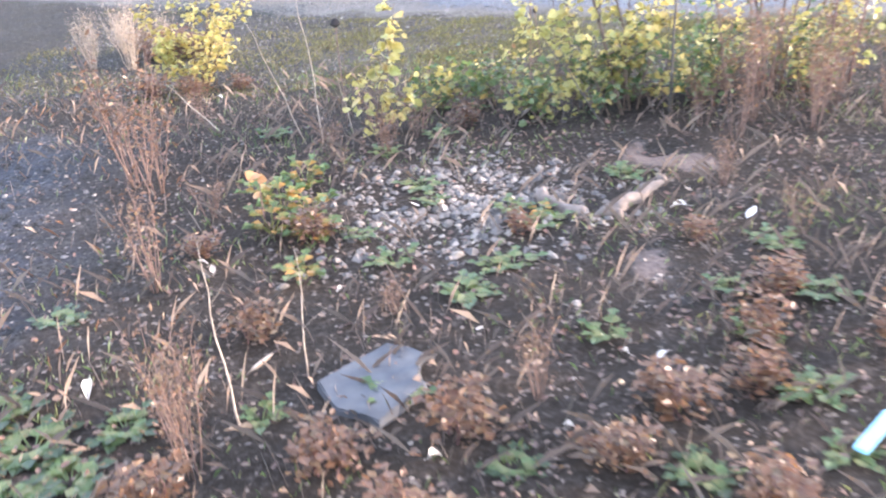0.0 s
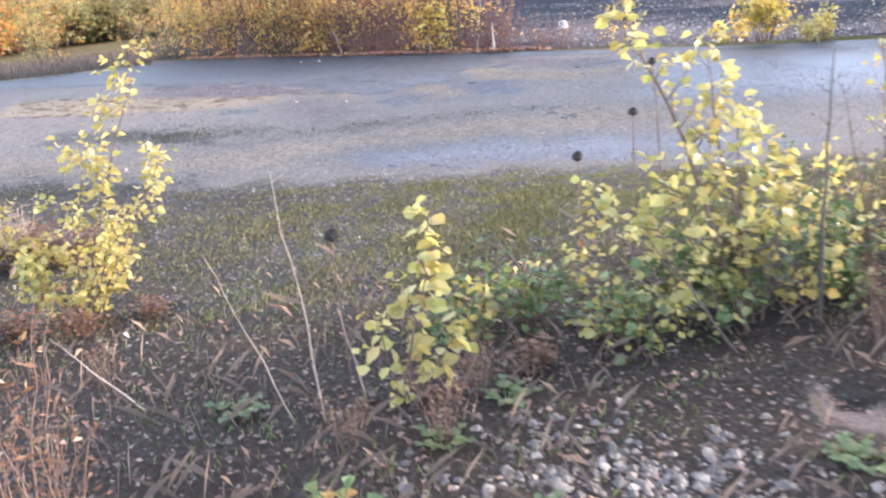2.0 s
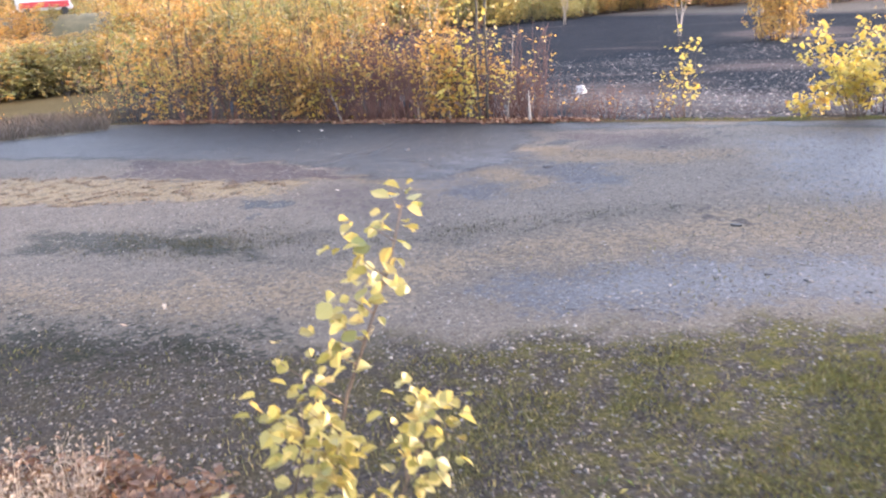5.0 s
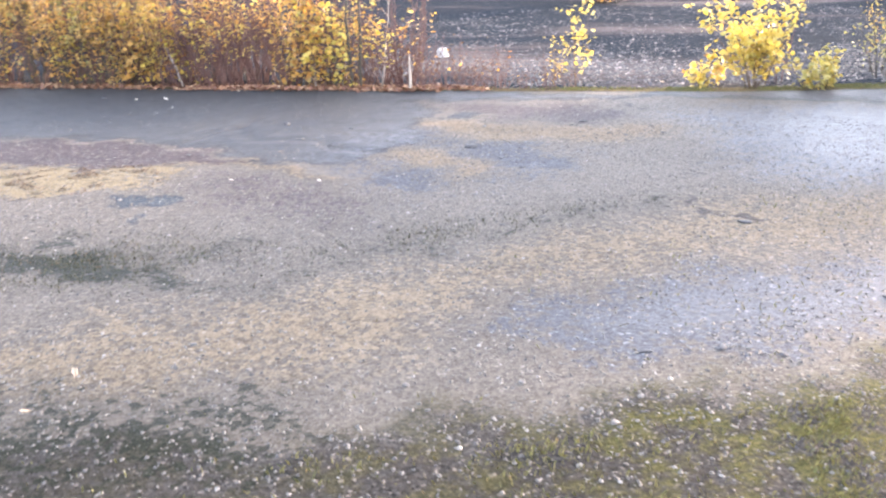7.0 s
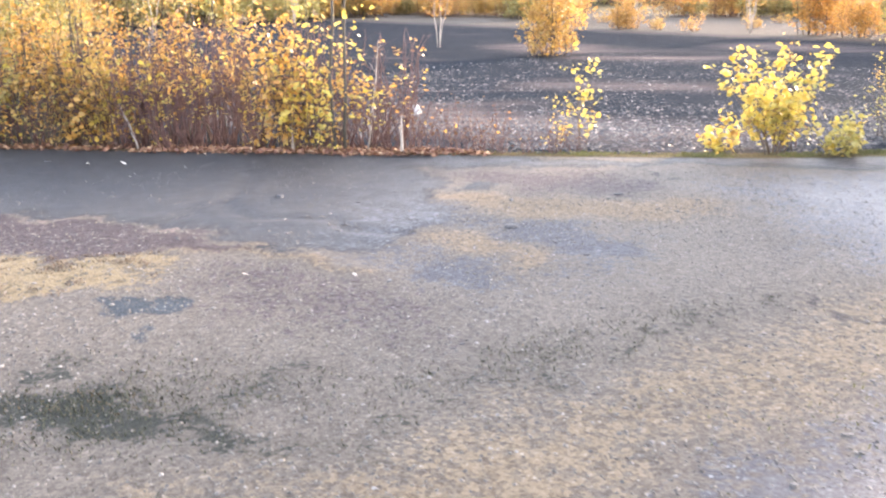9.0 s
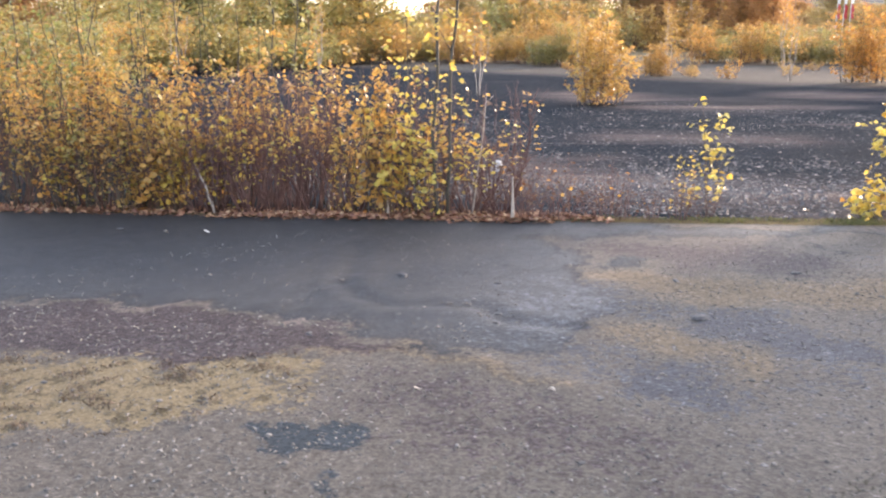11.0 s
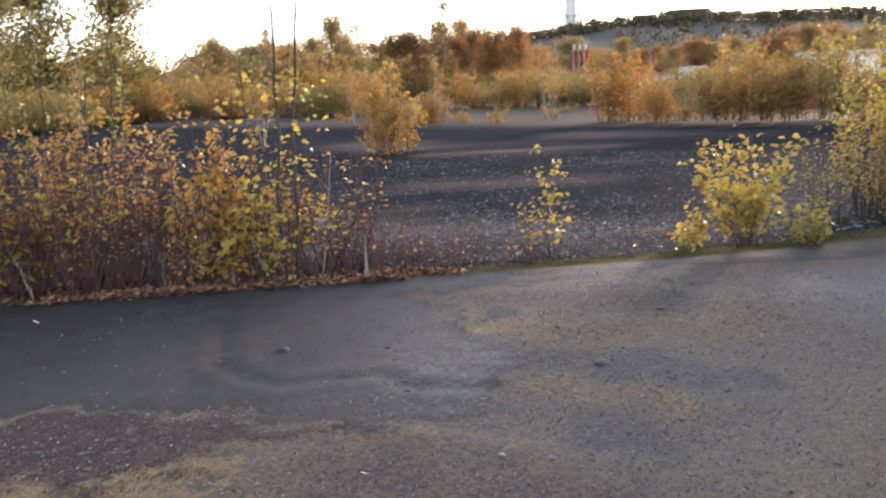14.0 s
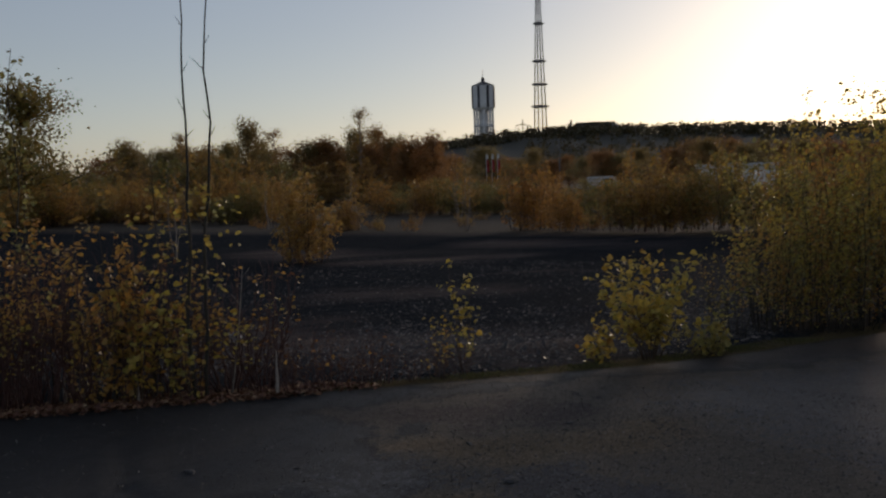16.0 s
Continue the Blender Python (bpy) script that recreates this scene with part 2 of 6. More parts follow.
def ground_material():
    s = Nodes("waste_ground")
    p = s.pos()
    big = s.noise(p, 0.9, 4.0)
    mid = s.noise(p, 6.0, 6.0, 0.7)
    fine = s.noise(p, 48.0, 5.0, 0.75)
    cell = s.put("ShaderNodeSeparateColor", {"Color": s.cells(p, 80.0)}).outputs[0]
    cell2 = s.put("ShaderNodeSeparateColor", {"Color": s.cells(p, 34.0)}).outputs[1]
    peb = s.mix(0.35, cell, cell2)
    grit = s.noise(p, 22.0, 4.0, 0.7)
    ragged = s.math("ADD", s.math("MULTIPLY", s.math("SUBTRACT", mid, 0.5), 1.0), s.math("ADD", s.math("MULTIPLY", s.math("SUBTRACT", grit, 0.5), 0.7), s.math("MULTIPLY", s.math("SUBTRACT", cell2, 0.5), 0.45)))

    def zone(name, lo=0.40, hi=0.60):
        a = s.attr(name)
        return s.math("MULTIPLY", s.grey(s.math("ADD", a, ragged), lo, hi), s.grey(a, 0.02, 0.2))

    def pebbly(d, m, l, top):
        return s.ramp(peb, [(0.05, d), (0.5, m), (0.9, l), (0.995, top)])
    c = pebbly((0.066, 0.055, 0.044), (0.120, 0.102, 0.082), (0.165, 0.140, 0.113), (0.28, 0.25, 0.215))
    c = s.mix(zone("waste"), c, pebbly((0.016, 0.015, 0.014), (0.060, 0.055, 0.050), (0.125, 0.113, 0.10), (0.30, 0.275, 0.25)))
    c = s.mix(zone("tan", 0.3, 0.7), c, pebbly((0.085, 0.062, 0.040), (0.175, 0.134, 0.088), (0.235, 0.185, 0.126), (0.33, 0.285, 0.23)))
    asph = pebbly((0.017, 0.018, 0.020), (0.026, 0.028, 0.031), (0.039, 0.041, 0.045), (0.16, 0.16, 0.16))
    asph = s.mix(s.grey(big, 0.42, 0.62, 0.0, 0.75), asph, s.ramp(grit, [(0.3, (0.030, 0.030, 0.031)), (0.7, (0.062, 0.061, 0.060))]))
    asph = s.mix(s.grey(s.noise(p, 2.6, 5.0, 0.65), 0.53, 0.60, 0.0, 0.6), asph, (0.016, 0.017, 0.020))
    c = s.mix(zone("asphalt"), c, asph)
    c = s.mix(zone("purple"), c, pebbly((0.022, 0.015, 0.016), (0.050, 0.036, 0.037), (0.10, 0.078, 0.076), (0.32, 0.27, 0.26)))
    c = s.mix(zone("blue"), c, pebbly((0.026, 0.028, 0.034), (0.060, 0.063, 0.074), (0.098, 0.101, 0.113), (0.27, 0.275, 0.28)))
    c = s.mix(zone("pool"), c, pebbly((0.0154, 0.021, 0.0252), (0.028, 0.0364, 0.0434), (0.0434, 0.0525, 0.0595), (0.18, 0.19, 0.20)))
    # shade in the hollows of the folds, put into the colour
    c = s.mix(s.math("MULTIPLY", s.attr("fold"), s.grey(mid, 0.35, 0.6, 0.1, 0.7)), c, (0.020, 0.021, 0.024))
    sand = s.ramp(fine, [(0.30, (0.068, 0.051, 0.0238)), (0.5, (0.2176, 0.1632, 0.0884)), (0.68, (0.3128, 0.2448, 0.1496))])
    tuft = s.grey(s.noise(p, 8.0, 8.0, 0.75), 0.50, 0.57)
    sand = s.mix(s.math("MULTIPLY", tuft, 0.95), sand, s.ramp(fine, [(0.35, (0.035, 0.027, 0.013)), (0.7, (0.16, 0.12, 0.06))]))
    c = s.mix(zone("sand"), c, sand)
    pale = s.ramp(fine, [(0.30, (0.0975, 0.075, 0.06375)), (0.7, (0.225, 0.1762, 0.15))])
    c = s.mix(zone("bare"), c, pale)
    soil = s.ramp(fine, [(0.32, (0.011, 0.009, 0.007)), (0.5, (0.040, 0.032, 0.026)), (0.74, (0.135, 0.112, 0.092))])
    # dark patches colour in the shade beneath the undergrowth
    soil = s.mix(s.grey(mid, 0.40, 0.62, 0.6, 0.0), soil, (0.022, 0.018, 0.014))
    soil = s.mix(s.grey(cell, 0.965, 0.985), soil, (0.13, 0.105, 0.085))
    c = s.mix(zone("soil", 0.2, 0.8), c, soil)
    moss = s.ramp(fine, [(0.30, (0.021, 0.0225, 0.0075)), (0.5, (0.0825, 0.07875, 0.01875)), (0.72, (0.18, 0.15, 0.045))])
    c = s.mix(s.math("MULTIPLY", s.attr("moss"), s.grey(mid, 0.45, 0.58)), c, moss)
    green = s.ramp(fine, [(0.30, (0.0117, 0.013, 0.00975)), (0.55, (0.02925, 0.03055, 0.0221)), (0.75, (0.0975, 0.091, 0.0715))])
    c = s.mix(zone("green"), c, green)
    c = s.mix(s.grey(s.math("ADD", s.attr("crack"), s.math("MULTIPLY", s.math("SUBTRACT", mid, 0.5), 1.2)), 0.72, 0.95, 0.0, 0.85), c, (0.016, 0.015, 0.016))
    # black shale field with streaks of paler chips along it
    turn = s.put("ShaderNodeMapping", {"Vector": p, "Rotation": (0, 0, radians(45))}).outputs[0]
    turn = s.put("ShaderNodeMapping", {"Vector": turn, "Scale": (0.22, 1.3, 1.0)}).outputs[0]
    streak = s.noise(turn, 0.55, 6.0, 0.7)
    shale = pebbly((0.013, 0.017, 0.021), (0.025, 0.030, 0.038), (0.052, 0.057, 0.066), (0.30, 0.25, 0.21))
    pale_chips = s.ramp(fine, [(0.35, (0.036, 0.030, 0.030)), (0.60, (0.30, 0.235, 0.205))])
    shale = s.mix(s.grey(streak, 0.60, 0.70, 0.0, 0.6), shale, pale_chips)
    shale = s.mix(s.math("MULTIPLY", s.attr("chips"), s.grey(streak, 0.38, 0.52, 0.15, 0.95)), shale, pale_chips)
    c = s.mix(s.attr("slag"), c, shale)
    verge = s.ramp(fine, [(0.30, (0.05, 0.04, 0.025)), (0.55, (0.15, 0.12, 0.06)), (0.75, (0.26, 0.20, 0.12))])
    c = s.mix(zone("verge", 0.3, 0.7), c, verge)
    c = s.mix(s.grey(big, 0.35, 0.7, 0.0, 0.35), c, s.mix(1.0, c, (0.5, 0.5, 0.52), "MULTIPLY"))
    s.set("Base Color", c)
    wet = s.math("MULTIPLY", s.attr("wet"), s.grey(mid, 0.30, 0.65, 0.8, 1.0))
    s.set("Roughness", s.grey(wet, 0.0, 0.8, 0.85, 0.36))
    s.set("Specular IOR Level", s.math("MULTIPLY", s.grey(wet, 0.0, 1.0, 0.03, 0.42), s.grey(s.attr("slag"), 0.0, 1.0, 1.0, 0.1)))
    hgt = s.math("ADD", s.math("MULTIPLY", cell2, 0.5), s.math("ADD", s.math("MULTIPLY", cell, 0.6), fine))
    s.bump(hgt, s.grey(s.attr("wet"), 0.0, 0.6, 0.6, 0.32), 0.008)
    return s.m


M_ground = ground_material()


# ---------------- geometry helpers ----------------
class Geo:
    """Vertices and faces gathered for one mesh."""
    def __init__(self):
        self.v, self.f = [], []

    def add(self, verts, faces):
        o = len(self.v)
        self.v.extend(tuple(p) for p in verts)
        self.f.extend(tuple(i + o for i in f) for f in faces)

    def tube(self, pts, radii, sides=5, closed=True):
        pts = [Vector(p) for p in pts]
        n = len(pts)
        verts, faces = [], []
        ref = Vector((0.31, 0.87, 0.12))
        for i, p in enumerate(pts):
            d = (pts[min(i + 1, n - 1)] - pts[max(i - 1, 0)]).normalized()
            a = d.cross(ref)
            if a.length < 1e-3:
                a = d.cross(Vector((1, 0, 0)))
            a.normalize()
            b = d.cross(a)
            for k in range(sides):
                t = 2 * math.pi * k / sides
                verts.append(p + (a * math.cos(t) + b * math.sin(t)) * radii[i])
        for i in range(n - 1):
            for k in range(sides):
                k2 = (k + 1) % sides
                faces.append((i * sides + k, i * sides + k2, (i + 1) * sides + k2, (i + 1) * sides + k))
        if closed:
            faces.append(tuple(range(sides))[::-1])
            faces.append(tuple((n - 1) * sides + k for k in range(sides)))
        self.add(verts, faces)

    def box(self, c, s, rz=0.0, taper=1.0):
        m = Matrix.Rotation(rz, 3, "Z")
        vs = []
        for dz in (-1, 1):
            k = taper if dz > 0 else 1.0
            for dx, dy in ((-1, -1), (1, -1), (1, 1), (-1, 1)):
                vs.append(Vector(c) + m @ Vector((dx * s[0] / 2 * k, dy * s[1] / 2 * k, dz * s[2] / 2)))
        self.add(vs, [(3, 2, 1, 0), (4, 5, 6, 7), (0, 1, 5, 4), (1, 2, 6, 5), (2, 3, 7, 6), (3, 0, 4, 7)])

    def round_leaf(self, p, d, nrm, size, width=0.8):
        """A small folded leaf with a rounded outline and a short tip."""
        d = Vector(d).normalized()
        s = d.cross(Vector(nrm))
        if s.length < 1e-3:
            s = d.cross(Vector((1, 0, 0.2)))
        s.normalize()
        up = s.cross(d)
        p = Vector(p)
        w = size * width * 0.5
        lift = up * w * 0.35
        self.add([p, p + d * size * 0.22 + s * w * 0.85 + lift, p + d * size * 0.62 + s * w * 0.9 + lift, p + d * size, p + d * size * 0.62 - s * w * 0.9 + lift, p + d * size * 0.22 - s * w * 0.85 + lift], [(0, 1, 2, 3), (0, 3, 4, 5)])

    def leaf(self, p, d, nrm, size, width=0.8):
        """A small folded four-cornered leaf."""
        d = Vector(d).normalized()
        s = d.cross(Vector(nrm))
        if s.length < 1e-3:
            s = d.cross(Vector((1, 0, 0.2)))
        s.normalize()
        up = s.cross(d)
        p = Vector(p)
        a, w = size, size * width * 0.5
        self.add([p, p + d * a * 0.5 + s * w + up * w * 0.35, p + d * a, p + d * a * 0.5 - s * w + up * w * 0.35], [(0, 1, 2), (0, 2, 3)])

    def mesh(self, name, material, smooth=False):
        me = bpy.data.meshes.new(name)
        me.from_pydata(self.v, [], self.f)
        me.materials.append(material)
        if smooth:
            me.polygons.foreach_set("use_smooth", [True] * len(me.polygons))
        me.update()
        return me


def part(name, data, parent, label="", m=None):
    ob = new(name, data)
    ob.parent = parent
    if m is not None:
        ob.matrix_basis = m
    return tagged(ob, label)


def rot_to(d, nrm):
    """A turn that takes +x to d and +z near nrm."""
    x = Vector(d).normalized()
    y = Vector(nrm).cross(x)
    if y.length < 1e-3:
        y = Vector((0.3, 1, 0.1)).cross(x)
    y.normalize()
    z = x.cross(y)
    return Matrix((x, y, z)).transposed().to_4x4()


# ---------------- the ground ----------------
def wave(x, y):
    return (np.sin(x * 1.7 + 0.6 * y) * np.cos(y * 1.3 - 0.4 * x) + 0.6 * np.sin(x * 4.1 - y * 2.7 + 1.0) + 0.4 * np.sin(x * 7.3 + y * 8.9) + 0.25 * np.sin(13.1 * x - 11.7 * y))


def near_edge(x):
    """The y at which the weedy, mossy strip gives way to the open gravel."""
    return np.interp(x, [-8, -2.5, -0.8, 0.2, 1.2, 2.5, 9], [13.0, 9.3, 8.2, 7.82, 7.45, 6.85, 4.4])


def far_edge(x):
    """The y of the far edge of the hard surface."""
    return np.interp(x, [-9, -3.7, -2.8, -2.3, -0.3, 1.1, 2.6, 4.0, 5.3, 6.3, 8.2, 14, 40], [19.0, 19.0, 19.2, 19.7, 17.95, 16.45, 14.97, 13.6, 12.35, 11.6, 10.45, 7.5, -4.0])


def height(x, y):
    x, y = np.asarray(x, float), np.asarray(y, float)
    soil = np.clip((6.8 - y) / 1.5, 0, 1)
    back = np.clip((y - far_edge(x)) / 0.6, 0, 1)
    h = wave(x, y) * (0.0018 + 0.016 * soil + 0.004 * back)
    h = h + 0.06 * np.exp(-(((x - 1.5) / 0.8) ** 2 + ((y - 4.7) / 0.4) ** 2))
    h = h - 0.11 * np.exp(-(((x - 1.07) / 0.07) ** 2 + ((y - 4.06) / 0.05) ** 2))
    h = h - 0.03 * back + 0.16 * np.exp(-(((x - 26.3 + 0.02 * y) / 0.5) ** 2))
    return h


def gz(x, y):
    return float(height(x, y))


def inside(px, py, poly):
    """Signed distance to a polygon in the plan, positive inside."""
    d = np.full(px.shape, 1e9)
    odd = np.zeros(px.shape, bool)
    for (x1, y1), (x2, y2) in zip(poly, poly[1:] + poly[:1]):
        ex, ey = x2 - x1, y2 - y1
        t = np.clip(((px - x1) * ex + (py - y1) * ey) / (ex * ex + ey * ey), 0, 1)
        d = np.minimum(d, np.hypot(px - x1 - t * ex, py - y1 - t * ey))
        cross = (y1 > py) != (y2 > py)
        odd ^= cross & (px < ex * (py - y1) / (ey if ey else 1e-9) + x1)
    return np.where(odd, d, -d)


def soft(d, w):
    t = np.clip(d / w * 0.5 + 0.5, 0, 1)
    return t * t * (3 - 2 * t)


ASPHALT = [(-9, 24), (-9, 18.0), (-4.0, 17.2), (-1.6, 15.2), (-0.79, 14.39), (-0.3, 13.72), (-0.01, 13.23), (0.17, 12.78), (0.25, 12.51), (0.39, 12.17), (0.65, 12.01), (0.92, 11.84), (1.12, 12.09), (1.46, 12.12), (1.84, 12.04), (1.75, 12.4), (1.92, 12.87), (2.34, 13.2), (2.67, 14.03), (3.33, 13.47), (4.1, 12.72), (4.99, 12.77), (4.51, 13.38), (3.92, 13.93), (3.09, 14.53), (6.0, 10.9), (12, 6.5), (20, 8), (10, 20)]
PURPLE = [(-1.9, 15.3), (-0.8, 14.35), (-0.32, 13.69), (-0.03, 13.2), (0.14, 12.75), (0.2, 12.5), (-0.14, 12.68), (-0.43, 12.76), (-0.75, 12.85), (-1.04, 13.13), (-1.23, 13.38), (-1.9, 14.2)]
PURPLE_NEAR = [(-0.59, 12.18), (-0.18, 12.41), (0.21, 12.23), (0.4, 11.73), (0.6, 11.14), (0.41, 10.63), (0.15, 10.25), (-0.18, 10.67), (-0.39, 11.16), (-0.53, 11.52)]
PURPLE_FAR = [(2.66, 13.9), (3.22, 13.4), (3.87, 12.76), (3.94, 12.06), (3.56, 11.81), (3.11, 11.92), (2.72, 12.47), (2.61, 12.78), (2.41, 13.25)]
SAND_LEFT = [(-3.6, 15.2), (-1.9, 14.1), (-1.25, 13.35), (-0.9, 12.97), (-0.62, 12.8), (-0.36, 12.72), (-0.22, 12.67), (-0.41, 12.49), (-0.55, 12.43), (-0.63, 12.21), (-0.84, 12.21), (-1.15, 12.3), (-2.0, 12.7), (-3.8, 13.8)]
TAN_RIGHT = [(2.11, 12.98), (2.56, 12.61), (2.84, 12.09), (3.18, 11.82), (3.64, 11.31), (3.27, 11.08), (2.74, 11.18), (2.61, 11.5), (2.26, 11.72), (1.92, 11.97), (2.01, 12.35)]
TAN_SMALL = [(1.26, 12.11), (1.61, 11.79), (1.55, 11.44), (1.54, 11.05), (1.27, 10.88), (1.19, 11.14), (1.3, 11.41), (1.07, 11.58), (1.13, 11.8)]
TAN_MID = [(-3.4, 11.0), (-1.85, 9.9), (-0.64, 9.65), (0.6, 9.6), (2.3, 9.5), (3.4, 8.7), (2.6, 8.3), (1.0, 8.9), (0.1, 9.0), (-0.6, 8.7), (-1.6, 8.9), (-3.4, 10.0)]
BLUE_PUDDLE = [(-0.89, 12), (-0.69, 12.08), (-0.49, 11.88), (-0.5, 11.65), (-0.65, 11.53), (-0.91, 11.68)]
SMALL_PUDDLE = [(-0.99, 11.43), (-0.91, 11.36), (-0.96, 11.21), (-1.03, 11.25)]
FAR_PUDDLE = [(2.53, 13.11), (2.68, 13.03), (2.68, 12.83), (2.5, 12.78), (2.35, 12.96)]
BLUE_NEAR = [(-0.1, 8.75), (0.4, 8.85), (1.4, 8.65), (2.6, 7.9), (3.4, 7.0), (2.2, 7.15), (1.0, 7.75), (0.3, 8.0)]
BLUE_STRIP = [(1.88, 11.98), (2.22, 11.7), (2.27, 11.25), (2.22, 10.81), (2.07, 10.7), (1.7, 10.93), (1.65, 11.29), (1.66, 11.71)]
GREY_MID = [(0.5, 12.3), (0.9, 12.9), (2.0, 13.3), (2.6, 12.9), (2.3, 11.6), (2.6, 10.9), (1.6, 10.4), (0.7, 10.6), (0.4, 11.4)]
BLUE_PATCH = [(1.01, 11.52), (1.24, 11.38), (1.14, 11.15), (0.93, 10.77), (0.8, 10.69), (0.74, 10.93), (0.71, 11.22), (0.81, 11.43)]
WET_SHEEN_RIGHT = [(3.8, 11.7), (4.34, 11.9), (5.4, 11.4), (7.5, 10.0), (9.0, 8.0), (5.0, 7.6), (2.9, 9.2), (2.9, 10.0), (3.5, 10.9)]
GREEN_A = [(-2.6, 11.9), (-1.56, 11.12), (-1.29, 10.86), (-1.12, 10.67), (-1.02, 10.38), (-0.97, 10.14), (-0.89, 9.92), (-0.97, 9.91), (-1.09, 10.08), (-1.17, 10.36), (-1.4, 10.44), (-1.67, 10.6), (-2.6, 11.2)]
GREEN_SPOTS = [[(-1.5, 11.44), (-1.3, 11.3), (-1.14, 11.03), (-1.29, 11.01), (-1.54, 11.23)], [(-0.94, 10.47), (-0.72, 10.54), (-0.54, 10.48), (-0.63, 10.38), (-0.85, 10.36)]]
STREAK = [(-0.87, 9.83), (-0.66, 9.82), (-0.43, 9.84), (-0.07, 9.9), (0.24, 9.77), (0.71, 9.81), (1.27, 9.77), (1.85, 9.75)]
GREY_LEFT = [(-4.5, 5.6), (-2.6, 5.5), (-1.75, 5.0), (-1.5, 3.95), (-1.18, 3.0), (-1.15, 2.5), (-2.2, 2.2), (-4.5, 2.5)]
ROUGH_LEFT = [(-2.8, 10.1), (-1.8, 9.35), (-1.2, 8.95), (-0.8, 8.65), (-1.0, 8.15), (-1.6, 8.1), (-3.0, 9.0)]
PALE_LINE = [(-1.9, 15.4), (-0.79, 14.39), (-0.3, 13.72), (0, 13.24)]
RIDGE = [(-0.14, 12.68), (0.22, 12.49), (0.35, 12.14), (0.44, 11.78), (0.51, 11.44)]
CRACKS = [[(-2.2, 17.9), (0.07, 16.32), (0.56, 15.93), (1.01, 15.69), (1.64, 15.18), (2.14, 14.83)], [(2.74, 14.16), (3.16, 13.94), (3.64, 13.68), (4.22, 13.22)], [(4.2, 12.61), (4, 12.27), (4.05, 12.1)], [(2.08, 9.69), (2.06, 9.37), (2.03, 9.13), (2.21, 9.02)]]
FOLDS = [[(1.32, 14.74), (0.89, 14.14), (0.63, 13.83), (0.52, 13.48), (0.56, 13.17), (0.81, 12.99), (1.01, 12.8), (0.93, 12.47), (1.13, 12.13)], [(0.63, 13.83), (0.4, 13.77), (0.09, 13.54)]]
CHIP_FIELDS = [[(4.0, 16.3), (5.6, 17.9), (6.7, 17.2), (6.0, 15.7), (7.5, 13.6), (6.3, 13.0), (5.1, 14.4)], [(17.9, 29.1), (16.6, 24.2), (17.1, 19.4), (14.6, 20.4), (14.0, 23.0), (15.4, 28.0)], [(9.5, 19.5), (11.2, 17.0), (10.6, 16.4), (8.6, 19.0)], [(21.5, 24.0), (22.3, 17.0), (21.2, 16.6), (20.2, 23.5)]]
BARE = [[(0.84, 4.12), (1.06, 4.12), (1.26, 3.99), (1.21, 3.78), (0.99, 3.76), (0.84, 3.88)], [(0.66, 2.88), (0.83, 2.91), (0.86, 2.7), (0.7, 2.63), (0.66, 2.74)], [(1.06, 3.4), (1.19, 3.42), (1.14, 3.29), (1.02, 3.29)]]


def near_line(px, py, line):
    d = np.full(px.shape, 1e9)
    for (x1, y1), (x2, y2) in zip(line, line[1:]):
        ex, ey = x2 - x1, y2 - y1
        t = np.clip(((px - x1) * ex + (py - y1) * ey) / (ex * ex + ey * ey), 0, 1)
        d = np.minimum(d, np.hypot(px - x1 - t * ex, py - y1 - t * ey))
    return d


def axis(lo, hi, step, reach):
    a = list(np.arange(lo, hi + step / 2, step))
    k, x = step, hi
    while x < reach:
        k *= 1.22
        x += k
        a.append(x)
    k, x = step, lo
    while x > -reach:
        k *= 1.22
        x -= k
        a.insert(0, x)
    return np.array(a)


